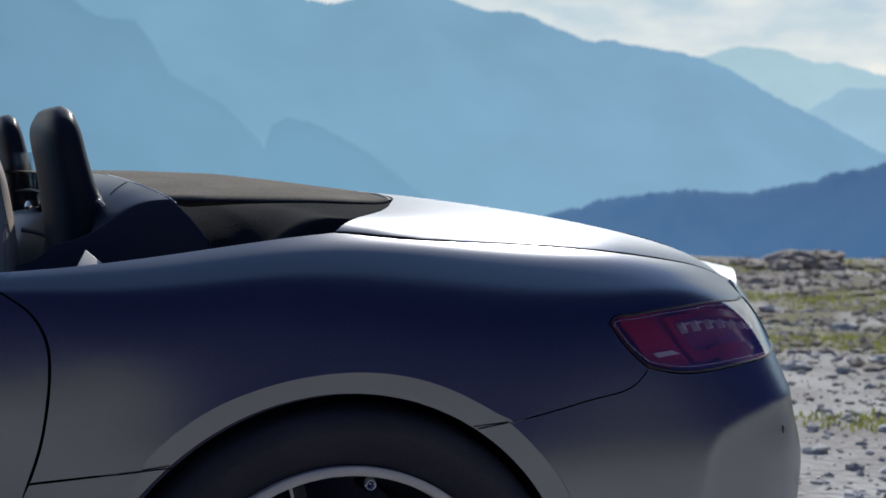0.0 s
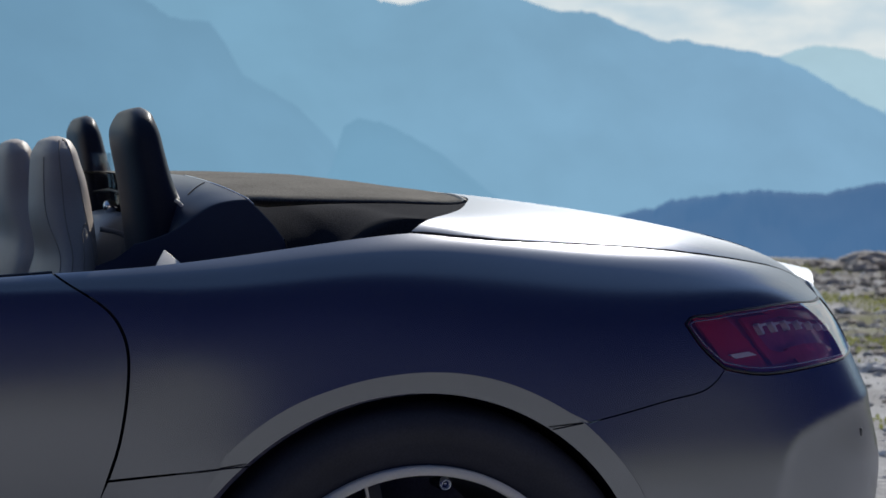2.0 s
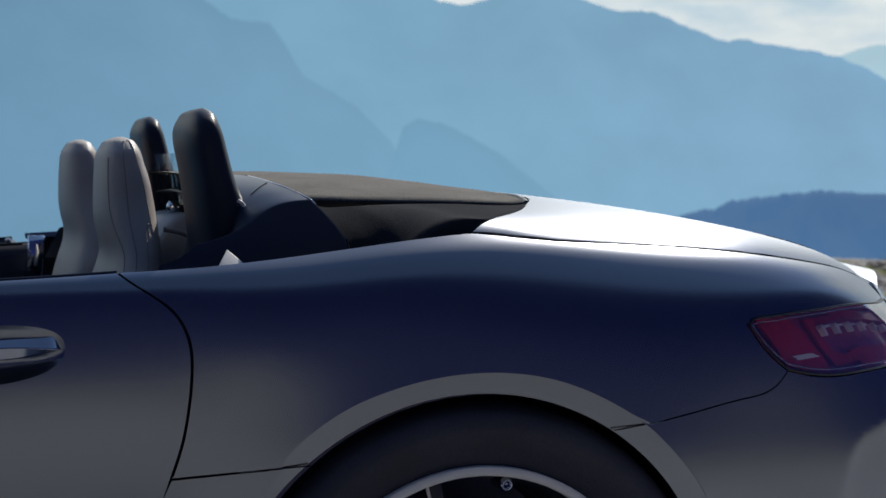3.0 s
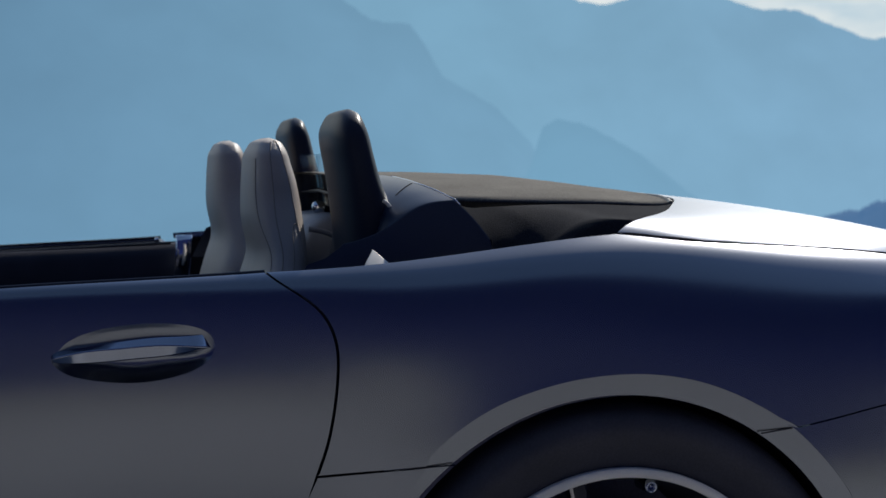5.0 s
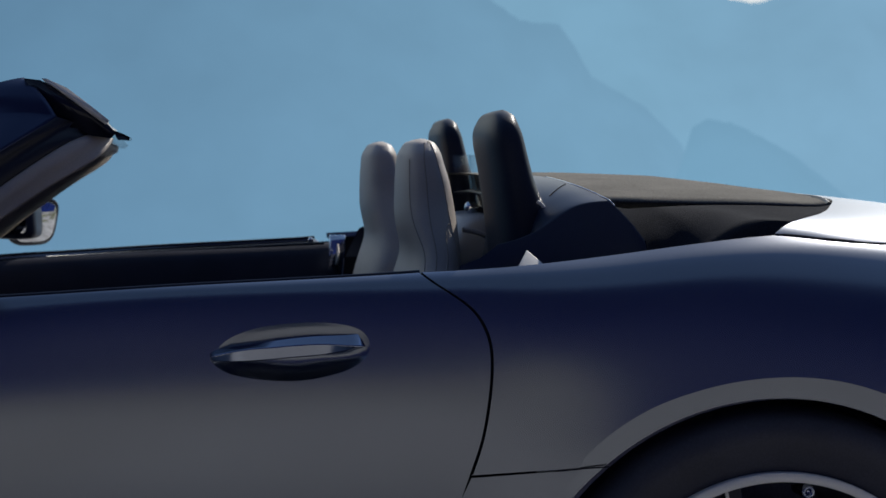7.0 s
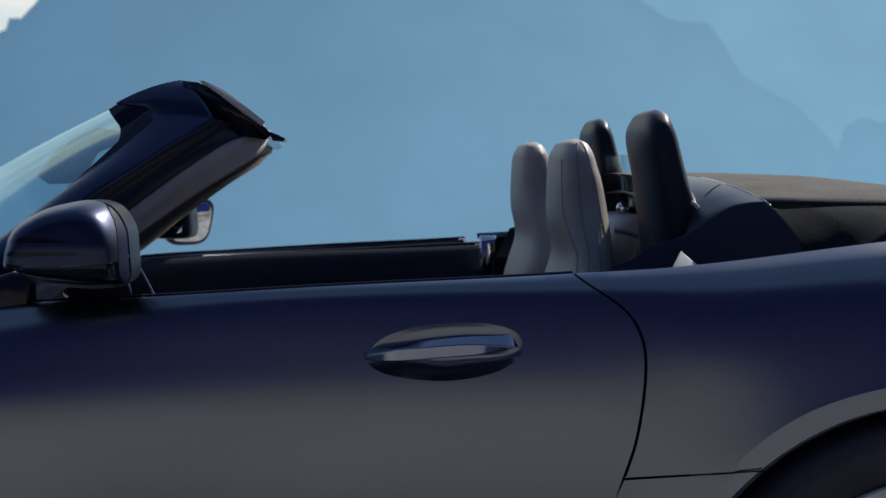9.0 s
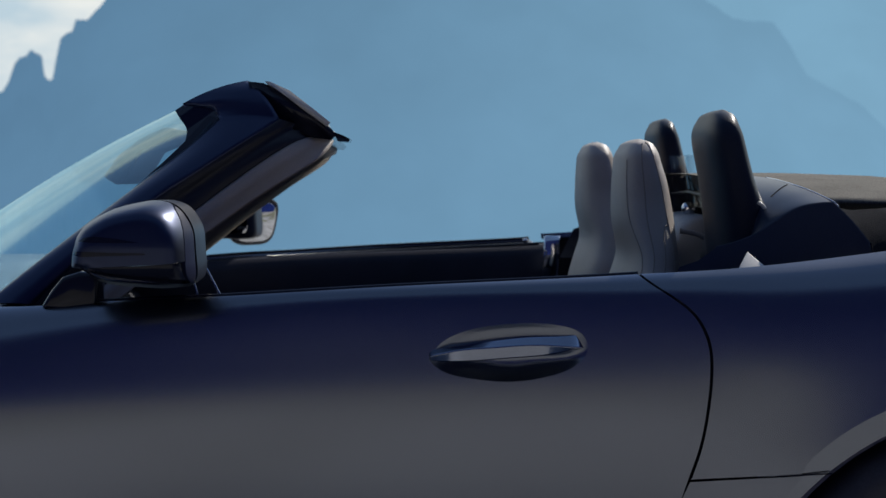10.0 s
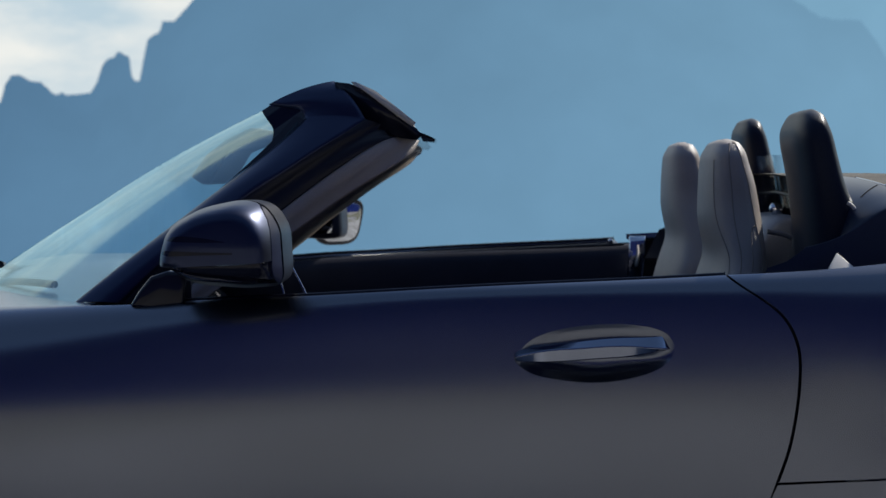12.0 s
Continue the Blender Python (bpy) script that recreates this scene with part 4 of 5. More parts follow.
def across(section, y0=0.44, bow=0.012, rise=0.006, n=41, ends=True, lean=0.0, skew=-0.035):
    """Draws a section (x, z) across the car, bowed forwards in the middle."""
    rows = []
    for y in np.linspace(y0, 2 - y0, n):
        w = 1 - ((y - 1) / (1 - y0)) ** 2
        edge = (1 if y < 1 else -1) * lean * max(0.0, abs(y - 1) / (1 - y0) - 0.9) * 10
        rows.append([(x - bow * w + skew * (y - y0) / (2 - 2 * y0), y + edge * (z - section[-1][1]), z + rise * w) for x, z in section])
    return loft(rows, ends)


cap = [(-1.134, 1.1235), (-1.110, 1.1335), (-1.086, 1.1425), (-1.060, 1.1520), (-1.036, 1.1595), (-1.024, 1.157), (-1.012, 1.144), (-0.995, 1.118), (-1.0, 1.105), (-1.06, 1.10), (-1.12, 1.105)]
cpart("header_cap", bevelled(fix_normals(mesh_of("header_cap", *across(cap, 0.45, 0.03, 0.008))), 0.004, 2, 0.5), SHADED_PAINT)


corner_line = resample([(-1.075, 0.418, 1.101), (-1.0805, 0.427, 1.112), (-1.102, 0.437, 1.1195), (-1.134, 0.452, 1.1245)], 20) + (0.002, 0.002, -0.001)
inset = np.linspace(1, 0.25, 20)[:, None] * np.array((-0.055, 0.010, -0.036))
border = np.stack([corner_line, corner_line + inset * 0.5, corner_line + inset], 1)
upper_edge = resample(GLASS_EDGE[3:], 16) + (0.002, 0.002, -0.001)
band = np.linspace(0.1, 1, 16)[:, None] * np.array((-0.018, 0.006, 0.006))
cboth("glass_border", (np.stack([upper_edge, upper_edge + band], 1).reshape(-1, 3), grid_faces(16, 2)), FRIT)
cboth("glass_border", (border.reshape(-1, 3), grid_faces(20, 3)), FRIT)
seal = [(-1.030, 1.1575), (-1.007, 1.1550), (-0.972, 1.1390), (-0.938, 1.1130), (-0.904, 1.0860), (-0.896, 1.0760), (-0.904, 1.0690), (-0.930, 1.0720), (-0.965, 1.0860), (-1.0, 1.110)]
cpart("header_seal", fix_normals(mesh_of("header_seal", *across(seal, 0.425))), GLOSS_BLACK)
strip = [(-1.004, 1.1575), (-0.997, 1.1570), (-0.967, 1.1435), (-0.933, 1.1175), (-0.905, 1.0950), (-0.911, 1.0890), (-0.940, 1.1100), (-0.974, 1.1360)]
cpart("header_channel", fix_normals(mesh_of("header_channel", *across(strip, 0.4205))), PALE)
lining = [(-0.914, 1.076), (-0.909, 1.068), (-0.912, 1.058), (-0.93, 1.049), (-0.97, 1.05), (-1.05, 1.085), (-0.99, 1.09), (-0.92, 1.074)]
lining_rows = np.array(across(lining, 0.465, 0.05, 0.022)[0]).reshape(41, -1, 3)
mid_of = lining_rows.mean(1, keepdims=True)
lining_rows[[0, 40]] = (mid_of + (lining_rows - mid_of) * (0.35, 1, 0.35))[[0, 40]]
cpart("header_lining", fix_normals(mesh_of("header_lining", *loft(lining_rows))), LEATHER)
latch = loft([[(-0.899 + dx, y, 1.078 + dz) for dx, dz in ((-0.012, 0.008), (0.004, 0.002), (0.016, -0.004), (0.014, -0.009), (-0.004, -0.008))] for y in (0.60, 0.61, 0.66, 0.67)])
cpart("roof_latch", latch, GLOSS_BLACK)


def screen():
    n, m = 30, 81
    edge = resample(GLASS_EDGE[:-1] + [(-1.084, 0.415, 1.096)], n)
    mid = resample([(-1.735, 1.0, 0.817), (-1.515, 1.0, 0.959), (-1.35, 1.0, 1.059), (-1.168, 1.0, 1.151)], n)
    rows = []
    for e, c in zip(edge, mid):
        row = []
        for w in np.linspace(-1, 1, m):
            k = abs(w) ** 2.2
            row.append((c[0] + (e[0] - c[0]) * k, 1 + w * (1 - e[1]), c[2] + (e[2] - c[2]) * k))
        rows.append(row)
    front = np.array(rows)
    return front.reshape(-1, 3), grid_faces(n, m)


ws = cpart("windscreen", screen(), WINDSCREEN, None, "curved windscreen glass")
ws.visible_shadow = False
inside_mirror = [(-1.335, 1.012), (-1.312, 0.997), (-1.300, 1.000), (-1.288, 1.018), (-1.262, 1.062), (-1.215, 1.080), (-1.205, 1.098), (-1.225, 1.100), (-1.268, 1.080), (-1.305, 1.052)]
mirror_mesh = mesh_of("inside_mirror", *loft([[(-1.27 + (x + 1.27) * k, y, 1.045 + (z - 1.045) * k) for x, z in inside_mirror] for y, k in ((0.86, 0.7), (0.875, 1.0), (1.125, 1.0), (1.14, 0.7))]))
cpart("inside_mirror", bevelled(fix_normals(mirror_mesh), 0.004), BLACK, None, "black inside mirror below the header")
for path in ([(-1.70, 0.75, 0.818), (-1.60, 0.62, 0.838), (-1.47, 0.45, 0.845)], [(-1.72, 1.35, 0.818), (-1.70, 1.0, 0.842), (-1.66, 0.80, 0.858)]):
    cpart("wiper", tube(curve_through(path, 6), 0.006), BLACK)

# ---- door mirrors ----
MIRROR_LINE = np.array([(-1.2100, 0.8982), (-1.2091, 0.9112), (-1.2054, 0.9293), (-1.1994, 0.9452), (-1.1907, 0.9546), (-1.1761, 0.9640), (-1.1543, 0.9741), (-1.1252, 0.9814), (-1.1035, 0.9843), (-1.0891, 0.9821), (-1.0746, 0.9749), (-1.0638, 0.9620), (-1.0567, 0.9476), (-1.0539, 0.9296), (-1.0525, 0.9080), (-1.0526, 0.8877), (-1.0570, 0.8769), (-1.0751, 0.8718), (-1.0968, 0.8703), (-1.1258, 0.8717), (-1.1621, 0.8752), (-1.1803, 0.8809), (-1.1962, 0.8917)])
mirror_line = curve_through(np.concatenate([MIRROR_LINE, MIRROR_LINE[:1]]), 6)[:-1]
MIRROR_MID = np.array([-1.13, 0.925])
mirror_at, mirror_far = np.arctan2(*(mirror_line - MIRROR_MID).T[::-1]), np.hypot(*(mirror_line - MIRROR_MID).T)
mirror_order = np.argsort(mirror_at)


def mirror_y(x, z):
    """Depth of the housing's outer face: rounded over at its outline, tucked in below a soft crease."""
    d = np.hypot(x - MIRROR_MID[0], z - MIRROR_MID[1]) / np.interp(np.arctan2(z - MIRROR_MID[1], x - MIRROR_MID[0]), mirror_at[mirror_order], mirror_far[mirror_order], period=math.tau)
    return -0.092 + 0.085 * np.minimum(d, 1.05) ** 9.0 + 0.07 * np.maximum(0, 0.930 - z) + 0.40 * np.maximum(0, 0.900 - z) + 0.13 * np.maximum(0, z - 0.924) - 0.12 * np.minimum(0, x + 1.16)


def mirror_place(lift):
    def place(u, v):
        e = 5e-4
        n = np.stack([-(mirror_y(u + e, v) - mirror_y(u - e, v)) / (2 * e), np.ones_like(u), -(mirror_y(u, v + e) - mirror_y(u, v - e)) / (2 * e)], -1)
        n /= np.linalg.norm(n, axis=1, keepdims=True)
        return np.stack([u, mirror_y(u, v), v], -1) + n * lift, n
    return place


RIM_Z, RIM_X = [0.87, 0.8816, 0.9064, 0.9312, 0.9524, 0.9651, 0.9771, 0.984], [-1.0594, -1.0594, -1.060, -1.0607, -1.0641, -1.0704, -1.0796, -1.0902]


def mirror_low(x):
    return 0.9000 + 0.053 * (x + 1.2)


def rim_at(z):
    return float(np.interp(z, RIM_Z, RIM_X))


rim_down = [(rim_at(z), z) for z in (0.978, 0.970, 0.960, 0.948, 0.935, 0.920, 0.9085)]
low_left = [(x, mirror_low(x)) for x in (-1.075, -1.105, -1.14, -1.17, -1.195)]
shell_out = [tuple(q) for q in mirror_line if q[1] > mirror_low(q[0]) and q[0] < rim_at(q[1])] + rim_down + low_left
shells = cboth("mirror_shell", cut_sheet("mirror_shell", shell_out, mirror_place(0.0), 0.005, 0.0006, 0.006), SHADED_PAINT, "satin dark blue door mirror")
rim_out = [tuple(q) for q in mirror_line if q[0] > rim_at(q[1])] + [(rim_at(z), z) for z in (0.882, 0.895)] + rim_down[::-1]
cboth("mirror_rim", cut_sheet("mirror_rim", rim_out, mirror_place(0.001), 0.005, 0.0006, 0.006), GLOSS, "", shells)
under_out = [tuple(q) for q in mirror_line if q[1] < mirror_low(q[0]) and q[0] < rim_at(q[1])] + low_left[::-1] + [(rim_at(z), z) for z in (0.9075, 0.895, 0.882)]
cboth("mirror_underside", cut_sheet("mirror_underside", under_out, mirror_place(0.004), 0.005, 0.0006, 0.006), GLOSS_BLACK, "", shells)
rear_rings = [[(MIRROR_MID[0] + (x - MIRROR_MID[0]) * s, float(mirror_y(x, z)) * w + y, MIRROR_MID[1] + (z - MIRROR_MID[1]) * s) for x, z in mirror_line] for y, s, w in ((0.002, 0.995, 1), (0.03, 0.99, 1), (0.11, 0.97, 0.3), (0.14, 0.9, 0), (0.148, 0.7, 0))]
cboth("mirror_housing", fix_normals(mesh_of("mirror_housing", *loft(rear_rings, False))), HOOP, "", shells)


def mirror_pane(x, y0, hy, hz):
    turn = np.linspace(0, math.tau, 40, endpoint=False)
    squar = [max(abs(math.cos(a)), abs(math.sin(a))) ** 0.75 for a in turn]
    return fix_normals(mesh_of("mirror_glass", *loft([[(x + dx, y0 + hy * math.cos(a) * k / q, 0.922 + hz * math.sin(a) * k / q) for a, q in zip(turn, squar)] for dx, k in ((-0.006, 1.0), (-0.001, 1.0), (0, 0.98))])))


cpart("mirror_glass", mirror_pane(-1.080, 0.06, 0.040, 0.034), MIRROR, shells[0], "mirror glass")
for slot in ([(-1.188, 0.934), (-1.180, 0.939), (-1.165, 0.9405), (-1.140, 0.938), (-1.112, 0.933), (-1.140, 0.9325), (-1.170, 0.933)],
             [(-1.197, 0.9175), (-1.190, 0.922), (-1.176, 0.922), (-1.150, 0.921), (-1.105, 0.920), (-1.105, 0.918), (-1.15, 0.917), (-1.185, 0.9155)]):
    cboth("mirror_slot", cut_sheet("mirror_slot", slot, mirror_place(-0.0008), 0.004, 0.0, 0.003), GLOSS_BLACK, "", shells)
foot = [(-1.275, 0.839), (-1.2647, 0.8555), (-1.2515, 0.8747), (-1.2376, 0.884), (-1.2184, 0.887), (-1.1977, 0.8855), (-1.2005, 0.871), (-1.2000, 0.836), (-1.238, 0.8355)]
foot_loop = curve_through(np.array(foot + foot[:1]), 1)[:-1]
foot_rings = [[(-1.225 + (x + 1.225) * s, y, 0.835 + (z - 0.835) * s) for x, z in foot_loop] for y, s in ((0.097, 0.93), (0.103, 1.0), (0.15, 1.0), (0.17, 0.9))]
cboth("mirror_foot", bevelled(fix_normals(mesh_of("mirror_foot", *loft(foot_rings))), 0.004), GLOSS_BLACK, "", shells)
for path in ([(-1.081, 0.2, 0.905), (-1.072, 0.2, 0.893), (-1.060, 0.2, 0.872), (-1.045, 0.2, 0.842)], [(-1.087, 0.2, 0.872), (-1.082, 0.2, 0.858), (-1.078, 0.2, 0.842)]):
    cpart("mirror_corner_edge", tube(curve_through(path, 5), 0.0022, 6), HANDLE)

# ---- cabin details ----
belt_line = skin(ps(BELT, 8)[:, 0], ps(BELT, 8)[:, 1] * 10)
cboth("belt_moulding", tube(belt_line[belt_line[:, 0] > -1.25] + (0, 0.016, -0.001), 0.0035, 6), GLOSS_BLACK)[1].data.transform(FAR_SET)
for o in (shells[1], *shells[1].children):
    o.data.transform(Matrix.Translation((-0.105, 0.02, -0.012)))


def turned_pane(centre, normal, rows):
    """A rounded pane that looks along normal: rows of depth, half width and half height."""
    n = Vector(normal).normalized()
    side = Vector((0, 0, 1)).cross(n).normalized()
    up = n.cross(side)
    rings = []
    for deep, hw, hh in rows:
        rings.append([tuple(Vector(centre) + n * deep + side * (hw * np.sign(math.cos(a)) * abs(math.cos(a)) ** 0.55) + up * (hh * np.sign(math.sin(a)) * abs(math.sin(a)) ** 0.55)) for a in np.linspace(0, math.tau, 48, endpoint=False)])
    return fix_normals(mesh_of("mirror_pane", *loft(rings)))


FAR_MIRROR, FAR_FACING = (-1.177, 2.04, 0.898), (0.74, -0.66, -0.27)
cpart("mirror_bezel", turned_pane(FAR_MIRROR, FAR_FACING, ((-0.09, 0.035, 0.03), (-0.05, 0.062, 0.05), (-0.01, 0.072, 0.060), (0, 0.072, 0.060), (0.002, 0.068, 0.056))), GLOSS_BLACK, shells[1])
cpart("mirror_glass", turned_pane(FAR_MIRROR, FAR_FACING, ((0.001, 0.062, 0.050), (0.0035, 0.062, 0.050), (0.004, 0.0615, 0.0495))), MIRROR, shells[1], "mirror glass")
plate = [[(-0.481 - k * 0.008 + dx, 1.752 + dy + 0.022 * (2 * k - 0.75) ** 2, 0.873 - k * 0.12) for dx, dy in ((0, 0.002), (0.003, 0), (0.033, 0), (0.036, 0.002), (0.036, 0.02), (0, 0.02))] for k in np.linspace(0, 1, 14)]
cpart("door_lock_plate", fix_normals(mesh_of("door_lock_plate", *loft(plate))), CHROME, None, "polished door edge plate")
cpart("lock_pin", mesh_of("lock_pin", *lathe([(0.0005, 0), (0.005, 0.001), (0.006, 0.006), (0.005, 0.012), (0.0005, 0.013)], (-0.525, 1.77, 0.862), 16)), CHROME)
cboth("window_slot_seal", tube([(-1.1, 0.165, 0.842), (-0.8, 0.165, 0.857), (-0.46, 0.175, 0.874)], 0.004, 6), BLACK)[1].data.transform(FAR_SET)
# Plate added on the cowl, its pale colour standing in for a sunlit patch.
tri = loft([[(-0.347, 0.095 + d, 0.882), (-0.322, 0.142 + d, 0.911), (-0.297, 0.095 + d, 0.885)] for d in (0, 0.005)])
cboth("pale_trim_plate", bevelled(fix_normals(mesh_of("tri", *tri)), 0.001), PALE, "pale triangular plate standing in for a sunlit patch")
pane = cpart("wind_deflector", bevelled(mesh_of("w", *loft([[(-0.262 - k * 0.012 + dx, y, z) for dx, z in ((0, 0.955), (0.006, 0.955), (-0.006, 1.052), (-0.012, 1.052))] for k, y in ((0, 0.80), (0, 1.20))])), 0.002), PANE)
pane.visible_shadow = False
cpart("deflector_rail", tube([(-0.268, 0.79, 0.978), (-0.268, 1.0, 0.984), (-0.268, 1.21, 0.978)], 0.003), BLACK)
knob = lathe([(0.0005, -0.012), (0.009, -0.010), (0.0125, -0.004), (0.013, 0.002), (0.009, 0.010), (0.0005, 0.012)], (-0.271, 0.98, 0.953), 24)
cpart("chrome_knob", mesh_of("chrome_knob", *knob), CHROME)
console = loft([[(-0.262 + 0.062 * math.cos(a) * s, y, 0.866 + 0.078 * math.sin(a) * s) for a in np.linspace(0, math.tau, 28, endpoint=False)] for y, s in ((0.84, 0.85), (0.85, 1), (1.15, 1), (1.16, 0.85))])
cpart("rear_console", fix_normals(mesh_of("rear_console", *console)), LEATHER_GREY)
cpart("console_trim", tube(curve_through([(-0.330, 0.70, 0.921), (-0.317, 0.70, 0.919), (-0.2927, 0.70, 0.912), (-0.278, 0.70, 0.8974), (-0.280, 0.70, 0.8857), (-0.2927, 0.70, 0.876)], 5), 0.0045, 8), LEATHER_GREY)
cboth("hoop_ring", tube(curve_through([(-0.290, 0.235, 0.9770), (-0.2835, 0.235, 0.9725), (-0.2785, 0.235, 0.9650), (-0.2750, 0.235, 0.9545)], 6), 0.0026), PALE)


# ---- seat seams ----
def seat_side(z, f, y0=0.68):
    fr, re, w = seat_table(z)
    c, hx = (fr + re) / 2, (re - fr) / 2
    ca = f
    a = math.acos(math.copysign(abs(ca) ** (1 / 0.7), ca))
    return (c + hx * ca, y0 - w * abs(math.sin(a)) ** 0.6 + 0.0002, z)


for line in ([(0.80, -0.40), (0.86, -0.30), (0.92, -0.24), (0.98, -0.2), (1.03, -0.18), (1.066, -0.1)], [(0.80, 0.0), (0.86, 0.12), (0.90, 0.2), (0.925, 0.3), (0.935, 0.5)], [(0.80, 0.55), (0.90, 0.56), (0.935, 0.54), (1.0, 0.5), (1.05, 0.42), (1.066, 0.2)],
             [(0.80, -0.68), (0.86, -0.66), (0.92, -0.74), (0.98, -0.80), (1.04, -0.80)]):
    cboth("seat_seam", tube([seat_side(z, f) for z, f in [tuple(q) for q in curve_through(line, 6)]], 0.0011, 6), STITCH)

# ---- small fittings ----
c, n = tucked(np.array([0.8864]), np.array([0.3597]))
sensor = [[tuple(c[0] - n[0] * d + np.array([n[0][1] * math.cos(a) * 0.0055 * s, -n[0][0] * math.cos(a) * 0.0055 * s, math.sin(a) * 0.0085 * s])) for a in np.linspace(0, math.tau, 20, endpoint=False)] for d, s in ((-0.004, 1), (0.0003, 1), (0.0006, 0.85))]
cboth("parking_sensor", fix_normals(mesh_of("parking_sensor", *loft(sensor))), BLACK)

for k in range(5):
    a0 = radians(112 + 72 * k)
    for side in (-1, 1):
        ends = [(0.262, a0 + side * 0.13), (0.16, a0 + side * 0.115), (0.06, a0 + side * 0.30)]
        path = [(0.010 + r * math.cos(a), 0.05 - 0.004 + (0.27 - r) * 0.06, 0.345 + r * math.sin(a)) for r, a in ends]
        spoke = [[(p[0] + math.sin(a) * w * c, p[1] + dy, p[2] - math.cos(a) * w * c) for c, dy in ((-1, 0), (1, 0), (1, 0.03), (-1, 0.03))] for p, (r, a), w in zip(path, ends, (0.011, 0.010, 0.010))]
        for x0, parent in ((0.0, rear_wheel), (-2.63, front_wheel)):
            v, f = loft(spoke)
            child(part("spoke", bevelled(fix_normals(mesh_of("spoke", np.asarray(v) + (x0, 0, 0), f)), 0.002), BLACK), parent)
            edge_path = [(p[0] + math.sin(a) * w * side + x0, p[1] - 0.001, p[2] - math.cos(a) * w * side) for p, (r, a), w in zip(path, ends, (0.011, 0.010, 0.010))]
            child(part("spoke_edge", mesh_of("spoke_edge", *tube(edge_path, 0.0025, 6)), ALLOY), parent)
bolt = [[(0.053 + 0.010 * s_ * math.cos(a), y, 0.582 + 0.010 * s_ * math.sin(a)) for a in np.linspace(0, math.tau, 16, endpoint=False)] for y, s_ in ((0.09, 1.0), (0.05, 1.0), (0.046, 0.8), (0.046, 0.5), (0.052, 0.45))]
child(part("tyre_valve", fix_normals(mesh_of("tyre_valve", *loft(bolt))), HANDLE), rear_wheel)

# ---- ground and distance ----
def gravel_material():
    """Crushed pale limestone: grit, pebbles and dusty patches, with moss and low grass further out."""
    m = material("limestone_gravel", (0.36, 0.35, 0.34), 0.95, spec=0.2)
    nt = m.node_tree
    b = nt.nodes["Principled BSDF"]
    tc = nt.nodes.new("ShaderNodeTexCoord")

    def tex(kind, scale, **inputs):
        n = nt.nodes.new("ShaderNodeTex" + kind)
        n.inputs["Scale"].default_value = scale
        for k, v in inputs.items():
            n.inputs[k].default_value = v
        nt.links.new(tc.outputs["Object"], n.inputs["Vector"])
        return n

    def mix(fac, a, bcol, mode="MIX"):
        n = nt.nodes.new("ShaderNodeMixRGB")
        n.blend_type = mode
        for key, v in (("Fac", fac), ("Color1", a), ("Color2", bcol)):
            if isinstance(v, bpy.types.NodeSocket):
                nt.links.new(v, n.inputs[key])
            else:
                n.inputs[key].default_value = v if isinstance(v, float) else (*v, 1)
        return n.outputs["Color"]

    def ramp(socket, lo, hi):
        r = nt.nodes.new("ShaderNodeMapRange")
        r.inputs["From Min"].default_value, r.inputs["From Max"].default_value = lo, hi
        nt.links.new(socket, r.inputs["Value"])
        return r.outputs["Result"]

    grit, pebble, patch, green = tex("Noise", 60.0, Detail=4.0), tex("Voronoi", 22.0), tex("Noise", 1.4, Detail=5.0), tex("Noise", 0.55, Detail=6.0, Roughness=0.65)
    c = mix(ramp(grit.outputs["Fac"], 0.3, 0.7), (0.29, 0.29, 0.295), (0.52, 0.52, 0.52))
    c = mix(ramp(pebble.outputs["Distance"], 0.1, 0.5), c, (0.26, 0.25, 0.245))
    c = mix(ramp(patch.outputs["Fac"], 0.38, 0.66), c, (0.45, 0.45, 0.45))
    # soil and moss begin some metres from the car
    sep = nt.nodes.new("ShaderNodeVectorMath")
    sep.operation = "LENGTH"
    # Centre shifted so unseen ground towards -y is darker, dimming the door's reflection.
    away = nt.nodes.new("ShaderNodeVectorMath")
    away.operation = "SUBTRACT"
    away.inputs[1].default_value = (0.9, 2.5, 0.0)
    nt.links.new(tc.outputs["Object"], away.inputs[0])
    nt.links.new(away.outputs["Vector"], sep.inputs[0])
    far = ramp(sep.outputs["Value"], 3.2, 7.0)
    mul = nt.nodes.new("ShaderNodeMath")
    mul.operation = "MULTIPLY"
    nt.links.new(far, mul.inputs[0])
    nt.links.new(ramp(green.outputs["Fac"], 0.50, 0.66), mul.inputs[1])
    soil = nt.nodes.new("ShaderNodeMath")
    soil.operation = "MULTIPLY"
    nt.links.new(ramp(sep.outputs["Value"], 4.0, 8.0), soil.inputs[0])
    nt.links.new(ramp(tex("Noise", 1.1, Detail=7.0, Roughness=0.7).outputs["Fac"], 0.42, 0.58), soil.inputs[1])
    c = mix(soil.outputs[0], c, (0.17, 0.155, 0.135))
    c = mix(mul.outputs[0], c, (0.16, 0.165, 0.06))
    nt.links.new(c, b.inputs["Base Color"])
    bp = nt.nodes.new("ShaderNodeBump")
    bp.inputs["Strength"].default_value, bp.inputs["Distance"].default_value = 0.6, 0.02
    nt.links.new(pebble.outputs["Distance"], bp.inputs["Height"])
    nt.links.new(bp.outputs["Normal"], b.inputs["Normal"])
    return m


GRAVEL = gravel_material()


